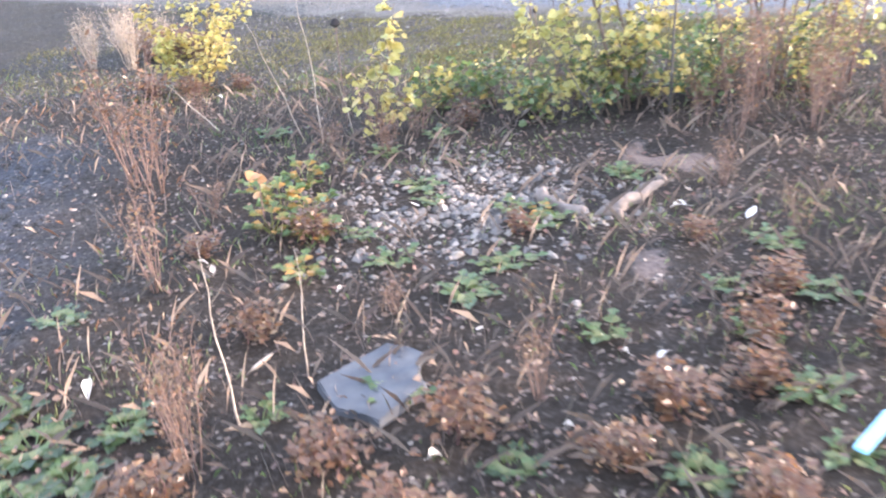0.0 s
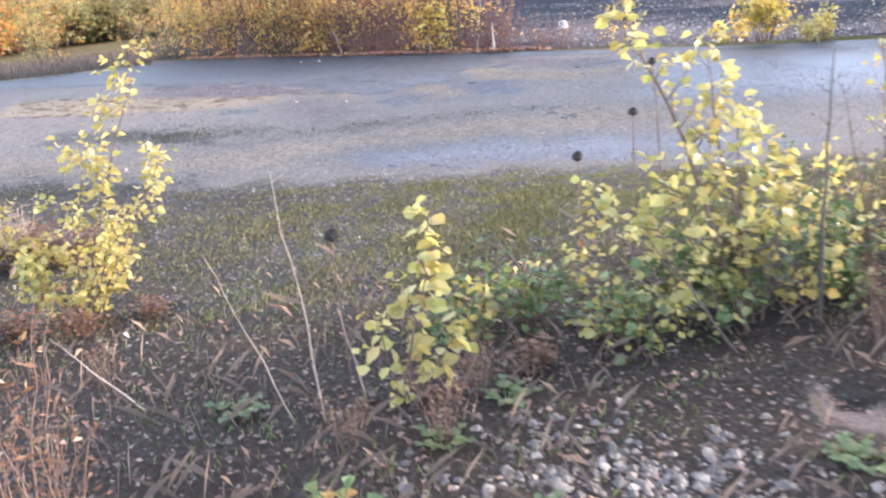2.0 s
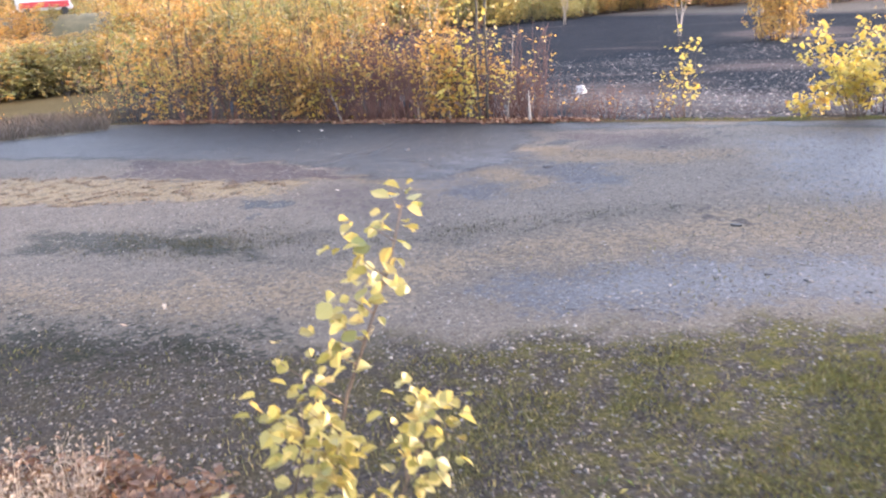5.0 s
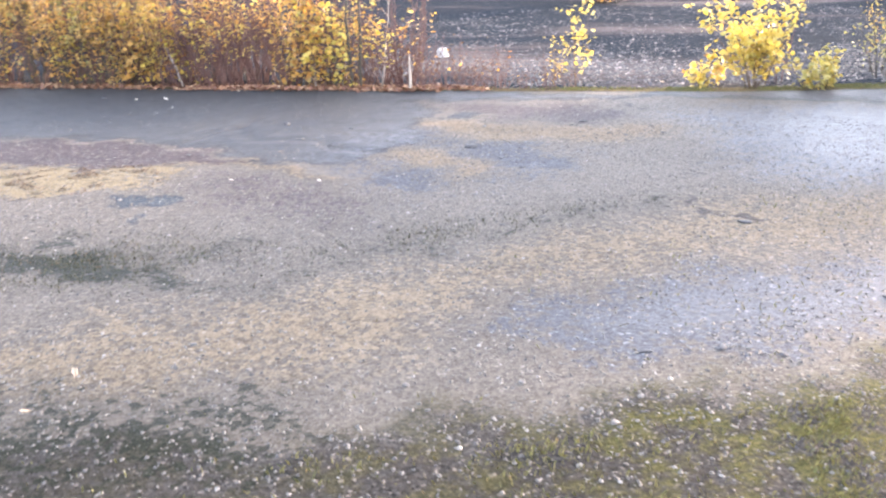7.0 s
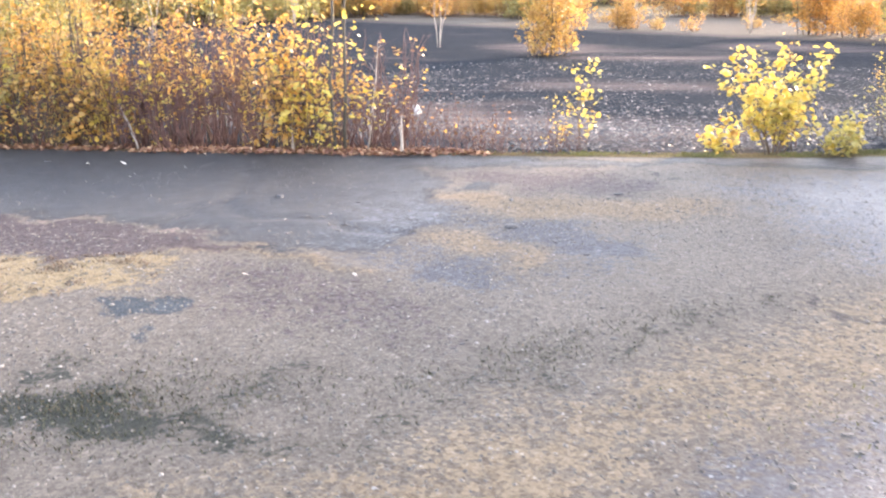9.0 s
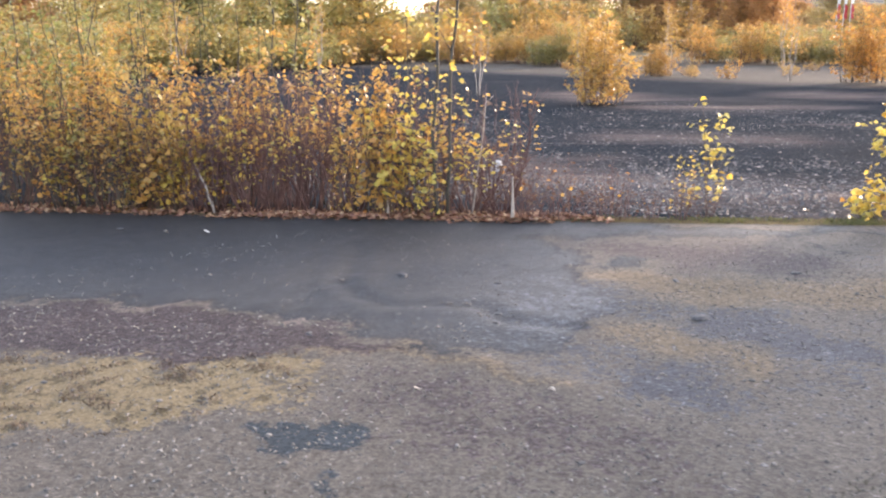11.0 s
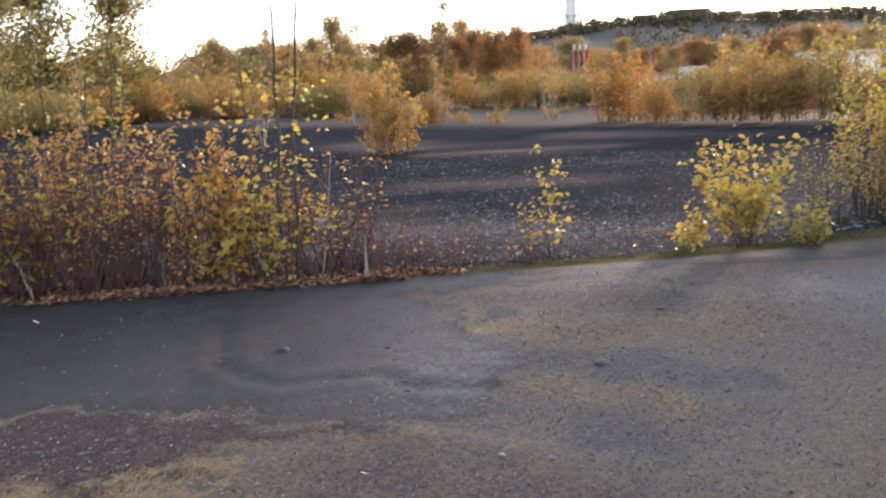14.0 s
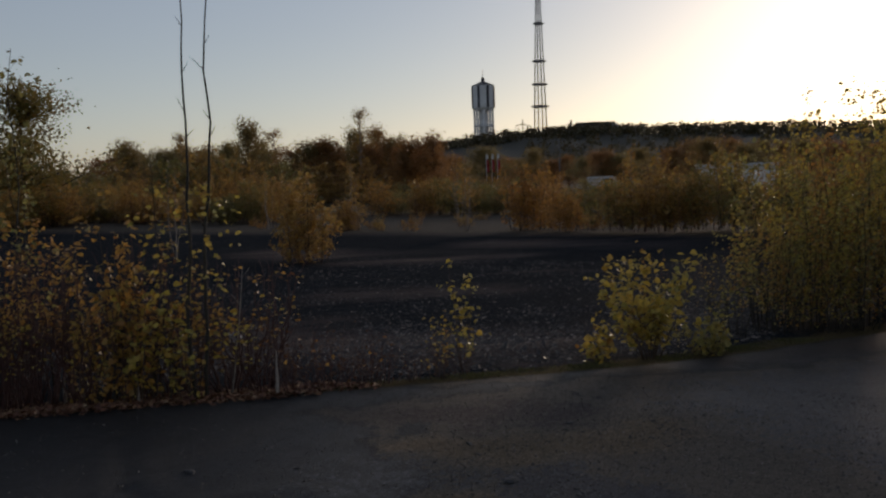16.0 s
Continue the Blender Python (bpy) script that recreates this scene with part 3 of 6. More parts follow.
def build_ground():
    xs, ys = axis(-4.5, 9.0, 0.05, 900), axis(0.5, 19.5, 0.05, 900)
    X, Y = np.meshgrid(xs, ys)
    X, Y = X.ravel(), Y.ravel()
    nx, ny = len(xs), len(ys)
    Z = height(X, Y)
    # shallow folds and a low ridge in the hard surface
    for ln in FOLDS:
        Z = Z - 0.010 * np.exp(-(near_line(X, Y, ln) / 0.06) ** 2) + 0.005 * np.exp(-((near_line(X, Y, ln) - 0.16) / 0.07) ** 2)
    Z = Z + 0.012 * np.exp(-(near_line(X, Y, RIDGE) / 0.12) ** 2)
    me = bpy.data.meshes.new("ground")
    i = np.arange(ny - 1)[:, None] * nx + np.arange(nx - 1)[None, :]
    quads = np.stack([i, i + 1, i + nx + 1, i + nx], -1).reshape(-1, 4)
    me.from_pydata(np.stack([X, Y, Z], -1).tolist(), [], quads.tolist())
    # borders wander a little
    wx = X + 0.07 * np.sin(5.3 * X + 3.1 * Y) + 0.05 * np.sin(11 * Y - 4 * X) + 0.03 * np.sin(23 * X + 17 * Y)
    wy = Y + 0.06 * np.sin(4.7 * X - 5.9 * Y) + 0.05 * np.sin(13 * X + 3 * Y) + 0.03 * np.sin(19 * X - 29 * Y)
    ne, fe = near_edge(wx), far_edge(X)
    hard = soft(wy - ne, 0.25)
    beyond = soft(Y + 0.25 * (wy - Y) - fe, 0.06)
    mask = lambda poly, w=0.22: soft(inside(wx, wy, poly), w * 1.3)
    tan = np.maximum.reduce([mask(TAN_RIGHT), mask(TAN_SMALL), 0.75 * mask(TAN_MID, 0.5), 0.9 * soft(0.06 - near_line(wx, wy, RIDGE), 0.1)])
    pool = np.maximum.reduce([mask(BLUE_PUDDLE, 0.07), 0.7 * mask(SMALL_PUDDLE, 0.06), 0.8 * mask(FAR_PUDDLE, 0.08)])
    lay = {
        "tan": tan,
        "asphalt": mask(ASPHALT, 0.16) * (1 - beyond),
        "purple": np.maximum.reduce([mask(PURPLE, 0.12), 0.52 * mask(PURPLE_NEAR, 0.35), 0.7 * mask(PURPLE_FAR, 0.3)]),
        # on the wet right side the blue also paints in the sky's sheen
        "blue": np.maximum.reduce([0.75 * mask(BLUE_NEAR, 0.3), 0.9 * mask(BLUE_STRIP, 0.2), 0.85 * mask(BLUE_PATCH, 0.2), 0.5 * mask(GREY_MID, 0.5) * (1 - tan), 0.62 * mask(GREY_LEFT, 0.5), 0.7 * mask(WET_SHEEN_RIGHT, 0.7) * (1 - mask(TAN_RIGHT, 0.4))]),
        "pool": pool,
        "sand": mask(SAND_LEFT, 0.16),
        "bare": np.maximum.reduce([mask(b, 0.08) for b in BARE] + [0.7 * soft(0.03 - near_line(wx, wy, PALE_LINE), 0.05)]),
        "soil": (1 - 0.75 * mask(GREY_LEFT, 0.35)) * np.maximum(soft(5.9 + 0.25 * np.sin(X * 2.1) - wy, 1.0), 0.55 * soft(wy - 5.4, 0.6) * (1 - hard)) * (1 - np.maximum.reduce([mask(b, 0.1) for b in BARE])),
        "moss": (soft(wy - 5.6, 1.0) * (1 - hard) * np.clip(0.45 + 0.35 * (X + 0.6), 0.12, 1.0)),
        "green": np.maximum.reduce([mask(GREEN_A, 0.16), 0.55 * mask(ROUGH_LEFT, 0.4)] + [0.7 * mask(q, 0.12) for q in GREEN_SPOTS] + [0.46 * soft(0.15 - near_line(wx, wy, STREAK), 0.26)]),
        "crack": np.maximum.reduce([soft(0.05 - near_line(wx, wy, ln), 0.05) for ln in CRACKS]),
        "fold": np.maximum.reduce([soft(0.02 - near_line(wx, wy, ln), 0.09) for ln in FOLDS]),
        "waste": 1 - hard,
        "slag": beyond * soft(26.0 - 0.02 * Y - X, 0.5),
        "chips": np.maximum.reduce([mask(q, 0.7) for q in CHIP_FIELDS]),
        "verge": np.maximum(beyond * soft(fe + 0.55 - wy, 0.3) * 0.8, np.maximum(soft(-2.2 - wx, 0.6) * soft(wy - 18.8, 0.3), soft(X - 44, 6.0) * 0.8)),
    }
    w = np.maximum.reduce([lay["asphalt"] * 0.42, 0.45 * mask(BLUE_NEAR, 0.4), lay["pool"] * 0.3, lay["purple"] * 0.2, 0.55 * mask(WET_SHEEN_RIGHT, 0.9)])
    lay["wet"] = np.maximum(w, hard * (1 - beyond) * 0.22) * (1 - 0.5 * lay["tan"])
    for k, v in lay.items():
        at = me.attributes.new(k, "FLOAT", "POINT")
        at.data.foreach_set("value", np.ascontiguousarray(v, dtype=np.float32))
    me.materials.append(M_ground)
    me.polygons.foreach_set("use_smooth", [True] * len(me.polygons))
    return tagged(new("ground", me), "weedy soil, wet gravel and black shale", "ground", kind="structure")


ground = build_ground()


# ---------------- plants ----------------
def stem_points(rng, base, tip, n=8, wob=0.03):
    base, tip = Vector(base), Vector(tip)
    out = []
    off = Vector((0, 0, 0))
    for i in range(n):
        t = i / (n - 1)
        p = base.lerp(tip, t)
        if i:
            off += Vector((rng.gauss(0, wob), rng.gauss(0, wob), 0)) * (tip - base).length / n * 2.2
        p.z = base.z + (tip.z - base.z) * t ** 0.9
        out.append(p + off)
    return out


def grow(rng, stem, r0, twigs, twig_len, low=0.15, rise=0.7, leaves_per=6, top_leaves=6, spread=0.05, twig_geo=None):
    """One stem with side twigs: its geometry and the places of its leaves."""
    g = Geo()
    n = len(stem)
    g.tube(stem, [r0 * (1 - 0.78 * i / (n - 1)) for i in range(n)], 6)
    spots = []

    def at(t):
        f = t * (n - 1)
        i = min(int(f), n - 2)
        return stem[i].lerp(stem[i + 1], f - i)
    for k in range(twigs):
        t = low + (0.97 - low) * (k + rng.random()) / twigs
        a = rng.uniform(0, 2 * math.pi)
        L = twig_len * (1.15 - 0.75 * t) * rng.uniform(0.6, 1.2)
        d = Vector((math.cos(a), math.sin(a), rise * rng.uniform(0.5, 1.5))).normalized()
        p = at(t)
        pts = [p, p + d * L * 0.5, p + d * L + Vector((0, 0, rng.uniform(-0.1, 0.15) * L))]
        r = r0 * (0.42 - 0.25 * t)
        (twig_geo or g).tube(pts, [r, r * 0.7, r * 0.35], 4)
        for j in range(leaves_per):
            u = rng.uniform(0.25, 1.05)
            q = pts[0].lerp(pts[2], u)
            spots.append((q + Vector((rng.gauss(0, spread), rng.gauss(0, spread), rng.gauss(0, spread))) * 0.4, a))
    for j in range(top_leaves):
        spots.append((at(rng.uniform(0.6, 1.0)) + Vector((rng.gauss(0, spread), rng.gauss(0, spread), rng.gauss(0, spread))) * 0.4, rng.uniform(0, 6.28)))
    return g, spots


def leaf_way(rng, a):
    b = a + rng.gauss(0, 0.9)
    d = Vector((math.cos(b), math.sin(b), rng.uniform(-0.9, 0.5)))
    nrm = Vector((rng.gauss(0, 0.7), rng.gauss(0, 0.7), 0.8))
    return d, nrm


def broad_leaf(name, material, w, fold, curl):
    """A pointed oval leaf with its stalk, folded along the midrib; 1 long."""
    g = Geo()
    mid = [(0.0, 0.0), (0.25, 0.0), (0.55, 0.0), (0.85, 0.0), (1.0, 0.0)]
    half = [0.05, 0.36, 0.44, 0.22, 0.0]
    verts = []
    for (x, _), h in zip(mid, half):
        z = -curl * x * x
        verts.append((x, 0, z))
        verts.append((x, h * w, z + fold * h))
        verts.append((x, -h * w, z + fold * h))
    faces = []
    for i in range(4):
        a, b = 3 * i, 3 * (i + 1)
        faces += [(a, b, b + 1, a + 1), (a, a + 2, b + 2, b)]
    g.add(verts, faces)
    g.add([(-0.35, 0.01, 0.03), (-0.35, -0.01, 0.03), (0.02, -0.012, 0), (0.02, 0.012, 0)], [(0, 1, 2, 3)])
    return g.mesh(name, material)


NEAR_LEAVES = [broad_leaf("leaf", M_leaf_near, w, f, c) for w, f, c in ((1.0, 0.25, 0.1), (0.85, 0.5, 0.25), (1.1, 0.1, -0.1), (0.9, 0.35, 0.4))]
LIME_LEAVES = [broad_leaf("leaf", M_leaf_lime, w, f, c) for w, f, c in ((1.0, 0.3, 0.1), (0.9, 0.45, 0.3), (1.05, 0.15, 0.0))]


def near_sapling(x, y, stems, label, seed, leaf_size=0.045, lime=0.3, bark=None):
    """A sapling seen close by, its leaves pieces of their own. stems: (dx, dy, tip x, tip y, tip z, radius, twigs, twig length, leaves a twig)."""
    rng = random.Random(seed)
    root = tagged(new("sapling"), label, "sapling", "young yellow saplings")
    root.empty_display_size = 0.1
    root.location = (x, y, gz(x, y))
    left = 280
    for dx, dy, tx, ty, tz, r, twigs, tl, per in stems:
        pts = stem_points(rng, (dx, dy, -0.02), (tx, ty, tz), 9, 0.05)
        g, spots = grow(rng, pts, r * 0.8, twigs, tl, 0.06, 0.8, per, per + 3, 0.06)
        st = part("stem", g.mesh("stem", bark or M_bark_brown, True), root)
        rest = Geo()
        for p, a in spots:
            d, nrm = leaf_way(rng, a)
            s = leaf_size * rng.uniform(0.55, 1.2)
            if left > 0 and rng.random() < 0.7:
                left -= 1
                data = rng.choice(LIME_LEAVES if rng.random() < lime else NEAR_LEAVES)
                part("leaf", data, st, m=Matrix.Translation(p) @ rot_to(d, nrm) @ Matrix.Scale(s, 4))
            else:
                rest.round_leaf(p, d, nrm, s, 0.9)
        if rest.v:
            part("foliage", rest.mesh("foliage", M_leaf_limes), st)
    return root


def shrub(label, seed, h, n, spread, twigs, twig_len, per, leaf_size, bark, leafmats, bare=0.3, r0=0.008, category="shrub", group="", name="shrub", base=0.35, far=False, wob=0.055, leafy=1.0):
    """A many-stemmed shrub, each stem with its own foliage; far off, one mesh of stems and one crown."""
    rng = random.Random(seed)
    root = tagged(new(name), label, category, group)
    root.empty_display_size = 0.2
    every, crown = Geo(), Geo()
    for k in range(n):
        a = 2 * math.pi * (k + rng.random()) / n
        hk = h * rng.uniform(0.45, 1.0) if k else h
        s = spread * rng.uniform(0.25, 1.0) if k else spread * 0.15
        b = (base * s * math.cos(a), base * s * math.sin(a), -0.03)
        tip = (s * math.cos(a), s * math.sin(a), hk)
        pts = stem_points(rng, b, tip, 8, wob)
        tw = None if far else Geo()
        g, spots = grow(rng, pts, r0 * rng.uniform(0.6, 1.2), twigs, twig_len * rng.uniform(0.7, 1.2), bare, 0.8, per, per, 0.10, tw)
        lf = crown if far else Geo()
        dressed = [rng.random() < leafy for _ in range(twigs + 1)]
        for j, (p, ang) in enumerate(spots):
            if rng.random() < 0.12 or not dressed[min(j // max(per, 1), twigs)]:
                continue
            d, nrm = leaf_way(rng, ang)
            (lf.leaf if far else lf.round_leaf)(p, d, nrm, leaf_size * rng.uniform(0.5, 1.35), rng.uniform(0.7, 1.05))
        if far:
            every.add(g.v, g.f)
        else:
            st = part("stem", g.mesh("stem", bark, True), root)
            part("foliage", lf.mesh("foliage", rng.choice(leafmats)), st)
            tagged(part("brushwood", tw.mesh("brushwood", bark), st), kind="stuff")
    if far:
        st = part("trunk", every.mesh("trunk", bark, True), root)
        part("crown", crown.mesh("crown", leafmats[0]), root)
    return root


def put_at(ob, x, y, rz=0.0, s=1.0, sz=None):
    ob.matrix_basis = Matrix.Translation((x, y, gz(x, y) - 0.01)) @ Matrix.Rotation(rz, 4, "Z") @ Matrix.Diagonal((s, s, sz or s, 1))
    return ob


def copies(ob, places):
    """The shrub's copies at all places but the first, which the shrub itself takes."""
    def m(x, y, rz, s, sz):
        return Matrix.Translation((x, y, gz(x, y) - 0.01)) @ Matrix.Rotation(rz, 4, "Z") @ Matrix.Diagonal((s, s, sz, 1))
    for p in places[1:]:
        copy_thing(ob, m(*p))
    ob.matrix_basis = m(*places[0])
    return ob


# ---------------- saplings beside the path ----------------
near_sapling(-1.50, 5.95, [
    (0.0, 0.0, 0.38, 0.08, 1.16, 0.009, 20, 0.22, 13),
    (0.03, 0.03, 0.46, 0.05, 0.74, 0.007, 14, 0.22, 13),
    (-0.02, 0.0, 0.14, -0.05, 0.80, 0.007, 14, 0.22, 13),
    (-0.04, 0.02, -0.30, 0.0, 0.52, 0.006, 12, 0.18, 13),
    (0.02, -0.03, 0.20, -0.16, 0.42, 0.006, 10, 0.18, 13),
    (-0.03, -0.02, -0.14, -0.10, 0.34, 0.005, 10, 0.16, 13),
    (0.04, 0.04, 0.30, 0.10, 0.50, 0.005, 10, 0.18, 6),
], "young yellow poplar sapling standing in weedy soil", 3, 0.038, 0.62)
near_sapling(-0.28, 4.56, [
    (0.0, 0.0, 0.15, 0.04, 0.66, 0.007, 11, 0.10, 5),
    (0.02, 0.01, 0.06, 0.04, 0.40, 0.006, 6, 0.12, 4),
    (0.03, 0.0, 0.22, -0.04, 0.26, 0.005, 5, 0.10, 4),
    (-0.02, 0.0, -0.08, 0.02, 0.30, 0.005, 5, 0.10, 3),
], "small sapling with pale yellow leaves beside dry stalks", 5, 0.058, 0.6)
near_sapling(1.02, 4.60, [
    (0.0, 0.0, -0.40, 0.24, 1.30, 0.015, 20, 0.24, 7),
    (0.05, 0.05, -0.10, 0.26, 1.02, 0.011, 18, 0.26, 8),
    (-0.06, 0.0, -0.30, 0.10, 0.66, 0.008, 12, 0.22, 7),
    (-0.10, 0.05, -0.50, 0.12, 0.55, 0.007, 11, 0.2, 7),
    (0.02, 0.05, 0.10, 0.20, 0.80, 0.008, 14, 0.24, 8),
    (0.08, 0.05, 0.32, 0.18, 0.62, 0.007, 12, 0.22, 8),
], "taller yellow poplar sapling with dark leaning stem", 8, 0.048, 0.75)
near_sapling(0.62, 4.86, [
    (0.0, 0.0, -0.02, 0.05, 0.58, 0.006, 10, 0.16, 5),
    (0.04, 0.02, 0.14, 0.04, 0.46, 0.006, 8, 0.16, 5),
    (-0.03, 0.0, -0.18, 0.0, 0.34, 0.005, 7, 0.14, 5),
], "low bushy sapling with thin yellow leaves", 12, 0.036, 0.4)
near_sapling(1.95, 4.95, [
    (0.0, 0.0, 0.08, 0.1, 1.35, 0.010, 16, 0.28, 6),
    (0.08, 0.0, 0.36, 0.05, 1.15, 0.009, 14, 0.28, 6),
    (-0.05, 0.02, -0.14, 0.08, 0.9, 0.008, 8, 0.24, 4),
    (0.12, -0.05, 0.50, -0.1, 0.7, 0.007, 12, 0.24, 6),
    (0.10, 0.05, 0.60, 0.1, 0.95, 0.007, 12, 0.24, 6),
], "yellow sapling above rust brown dead weeds", 15, 0.042, 0.5)

# leafy undergrowth of the same thicket
for i, (x, y, h, sp) in enumerate([(0.86, 4.72, 0.40, 0.26), (1.25, 4.72, 0.46, 0.28), (1.55, 4.92, 0.42, 0.28), (0.34, 4.98, 0.26, 0.22), (1.75, 5.2, 0.5, 0.3), (2.3, 5.0, 0.5, 0.3), (0.08, 5.0, 0.2, 0.16), (1.45, 4.62, 0.34, 0.26), (1.05, 4.8, 0.4, 0.28), (2.0, 4.7, 0.4, 0.3), (0.6, 4.7, 0.24, 0.2)]):
    put_at(shrub("low green and yellow leafy undergrowth in thicket", 40 + i, h, 6, sp, 7, 0.16, 6, 0.038, M_bark_brown, [M_leaf_limes, M_leaf_green, M_leaf_green], 0.1, 0.005, "undergrowth", "undergrowth of the near thicket", "undergrowth"), x, y)


def bare_stem(x, y, tip, r, seed, label, mat, twigs=4, tl=0.18, name="bare_stem", category="stem"):
    rng = random.Random(seed)
    pts = stem_points(rng, (0, 0, -0.02), tip, 9, 0.03)
    g, _ = grow(rng, pts, r, twigs, tl, 0.35, 0.9, 0, 0)
    ob = new(name, g.mesh(name, mat, True))
    ob.location = (x, y, gz(x, y))
    return tagged(ob, label, category)


bare_stem(1.24, 4.50, (0.02, 0.02, 0.98), 0.010, 21, "bare dark upright stem in yellow thicket", M_bark_dark, 5, 0.12)
bare_stem(1.66, 4.62, (0.10, 0.1, 1.0), 0.008, 22, "bare brown stem rising from thicket", M_bark_dark, 4)
bare_stem(1.74, 4.58, (-0.10, 0.12, 0.9), 0.007, 23, "bare brown stem rising from thicket", M_bark_dark, 4)
bare_stem(1.86, 4.66, (0.16, 0.05, 1.1), 0.008, 24, "bare brown stem rising from thicket", M_bark_brown, 4)
for i, (x, y, dx, h) in enumerate([(1.70, 4.70, 0.05, 1.15), (1.80, 4.76, -0.08, 1.05), (2.02, 4.62, 0.12, 1.2), (2.15, 4.70, 0.02, 1.1), (1.58, 4.66, -0.12, 0.8), (2.30, 4.80, 0.15, 1.2)]):
    bare_stem(x, y, (dx, 0.08, h), 0.007, 80 + i, "bare brown stem rising from thicket", M_bark_red if i % 2 else M_bark_brown, 5)
bare_stem(0.9, 4.45, (-0.35, 0.1, 0.5), 0.006, 25, "thin dark twig leaning from thicket", M_bark_dark, 4)
bare_stem(-0.55, 4.52, (-0.07, 0.10, 0.84), 0.0042, 26, "single pale dry stalk standing upright", M_stalk_pale, 1, 0.1, "dry_stalk", "dry stalk")
bare_stem(-0.64, 4.54, (-0.22, -0.085, 0.65), 0.0038, 27, "pale dry stalk leaning over weeds", M_stalk_pale, 2, 0.1, "dry_stalk", "dry stalk")
bare_stem(-0.40, 4.62, (-0.06, 0.0, 0.36), 0.004, 28, "thin pale dry stalk beside sapling", M_stalk_pale, 1, 0.1, "dry_stalk", "dry stalk")
bare_stem(-1.12, 4.80, (-0.34, 0.30, 0.22), 0.004, 29, "pale dry stalk arching over soil", M_stalk_pale, 3, 0.1, "dry_stalk", "dry stalk")
bare_stem(-0.56, 2.05, (-0.06, 0.05, 0.55), 0.004, 30, "thin pale stalk among rusty weeds", M_stalk_pale, 2, 0.1, "dry_stalk", "dry stalk")
bare_stem(-0.42, 2.35, (0.02, 0.03, 0.42), 0.003, 31, "thin pale stalk among rusty weeds", M_stalk_pale, 2, 0.1, "dry_stalk", "dry stalk")


def seed_head_plant(x, y, h, lean, r, seed):
    """A dead umbel: a stalk that carries one closed dark head."""
    rng = random.Random(seed)
    root = tagged(new("wild_carrot"), "dead wild carrot with closed dark seed head", "wild carrot", "dead umbels with dark heads")
    root.empty_display_size = 0.1
    root.location = (x, y, gz(x, y))
    pts = stem_points(rng, (0, 0, -0.02), (lean[0], lean[1], h - r), 8, 0.015)
    g = Geo()
    g.tube(pts, [0.003] * 8, 5)
    part("stalk", g.mesh("stalk", M_stalk_rust, True), root)
    hd = Geo()
    c = pts[-1]
    for k in range(26):
        a = 2 * math.pi * k * 0.382
        f = (k + 0.5) / 26
        out = Vector((math.cos(a), math.sin(a), 0)) * r * math.sqrt(f)
        p1 = c + out * 1.05 + Vector((0, 0, r * 0.6))
        p2 = c + out * 0.75 + Vector((0, 0, r * (1.5 - 0.5 * f)))
        hd.tube([c, p1, p2], [0.002, 0.0028, 0.004], 4)
        hd.leaf(p2 - Vector((0, 0, r * 0.2)), (-out.x, -out.y, 0.3), (0, 0, 1), r * 0.6, 1.2)
    part("seed_head", hd.mesh("seed_head", M_seed_head), root, "closed dark brown seed head")


seed_head_plant(-0.44, 4.73, 0.56, (0.0, 0.0), 0.026, 1)
seed_head_plant(0.60, 5.22, 0.60, (0.02, 0.02), 0.024, 2)
seed_head_plant(0.72, 4.88, 0.83, (-0.03, -0.03), 0.018, 3)
seed_head_plant(0.66, 4.95, 0.52, (-0.05, 0.0), 0.014, 4)
seed_head_plant(0.80, 4.80, 1.02, (-0.08, -0.02), 0.014, 5)

def dead_weed(seed, h, n, label, stem_mat, leaf_mat, plume=0.5, tall=True):
    """A tuft of dead stalks with withered side shoots."""
    rng = random.Random(seed)
    root = tagged(new("dead_weed"), label, "weed", "dead rusty weeds")
    root.empty_display_size = 0.1
    for k in range(n):
        a = rng.uniform(0, 6.28)
        s = h * rng.uniform(0.05, 0.35)
        pts = stem_points(rng, (0.02 * math.cos(a), 0.02 * math.sin(a), -0.02), (s * math.cos(a), s * math.sin(a), h * rng.uniform(0.6, 1.0)), 7, 0.05)
        g, spots = grow(rng, pts, 0.003, 5, h * 0.34, 0.2, 1.6, 6, 6, 0.06)
        st = part("stalk", g.mesh("stalk", stem_mat, True), root)
        lf = Geo()
        for p, ang in spots:
            d, nrm = leaf_way(rng, ang)
            lf.leaf(p, d + Vector((0, 0, 0.4)), nrm, (0.022 if plume else 0.026) * rng.uniform(0.5, 1.3), 0.35 if plume else 0.7)
        part("withered_leaves", lf.mesh("withered_leaves", leaf_mat), st)
    return root


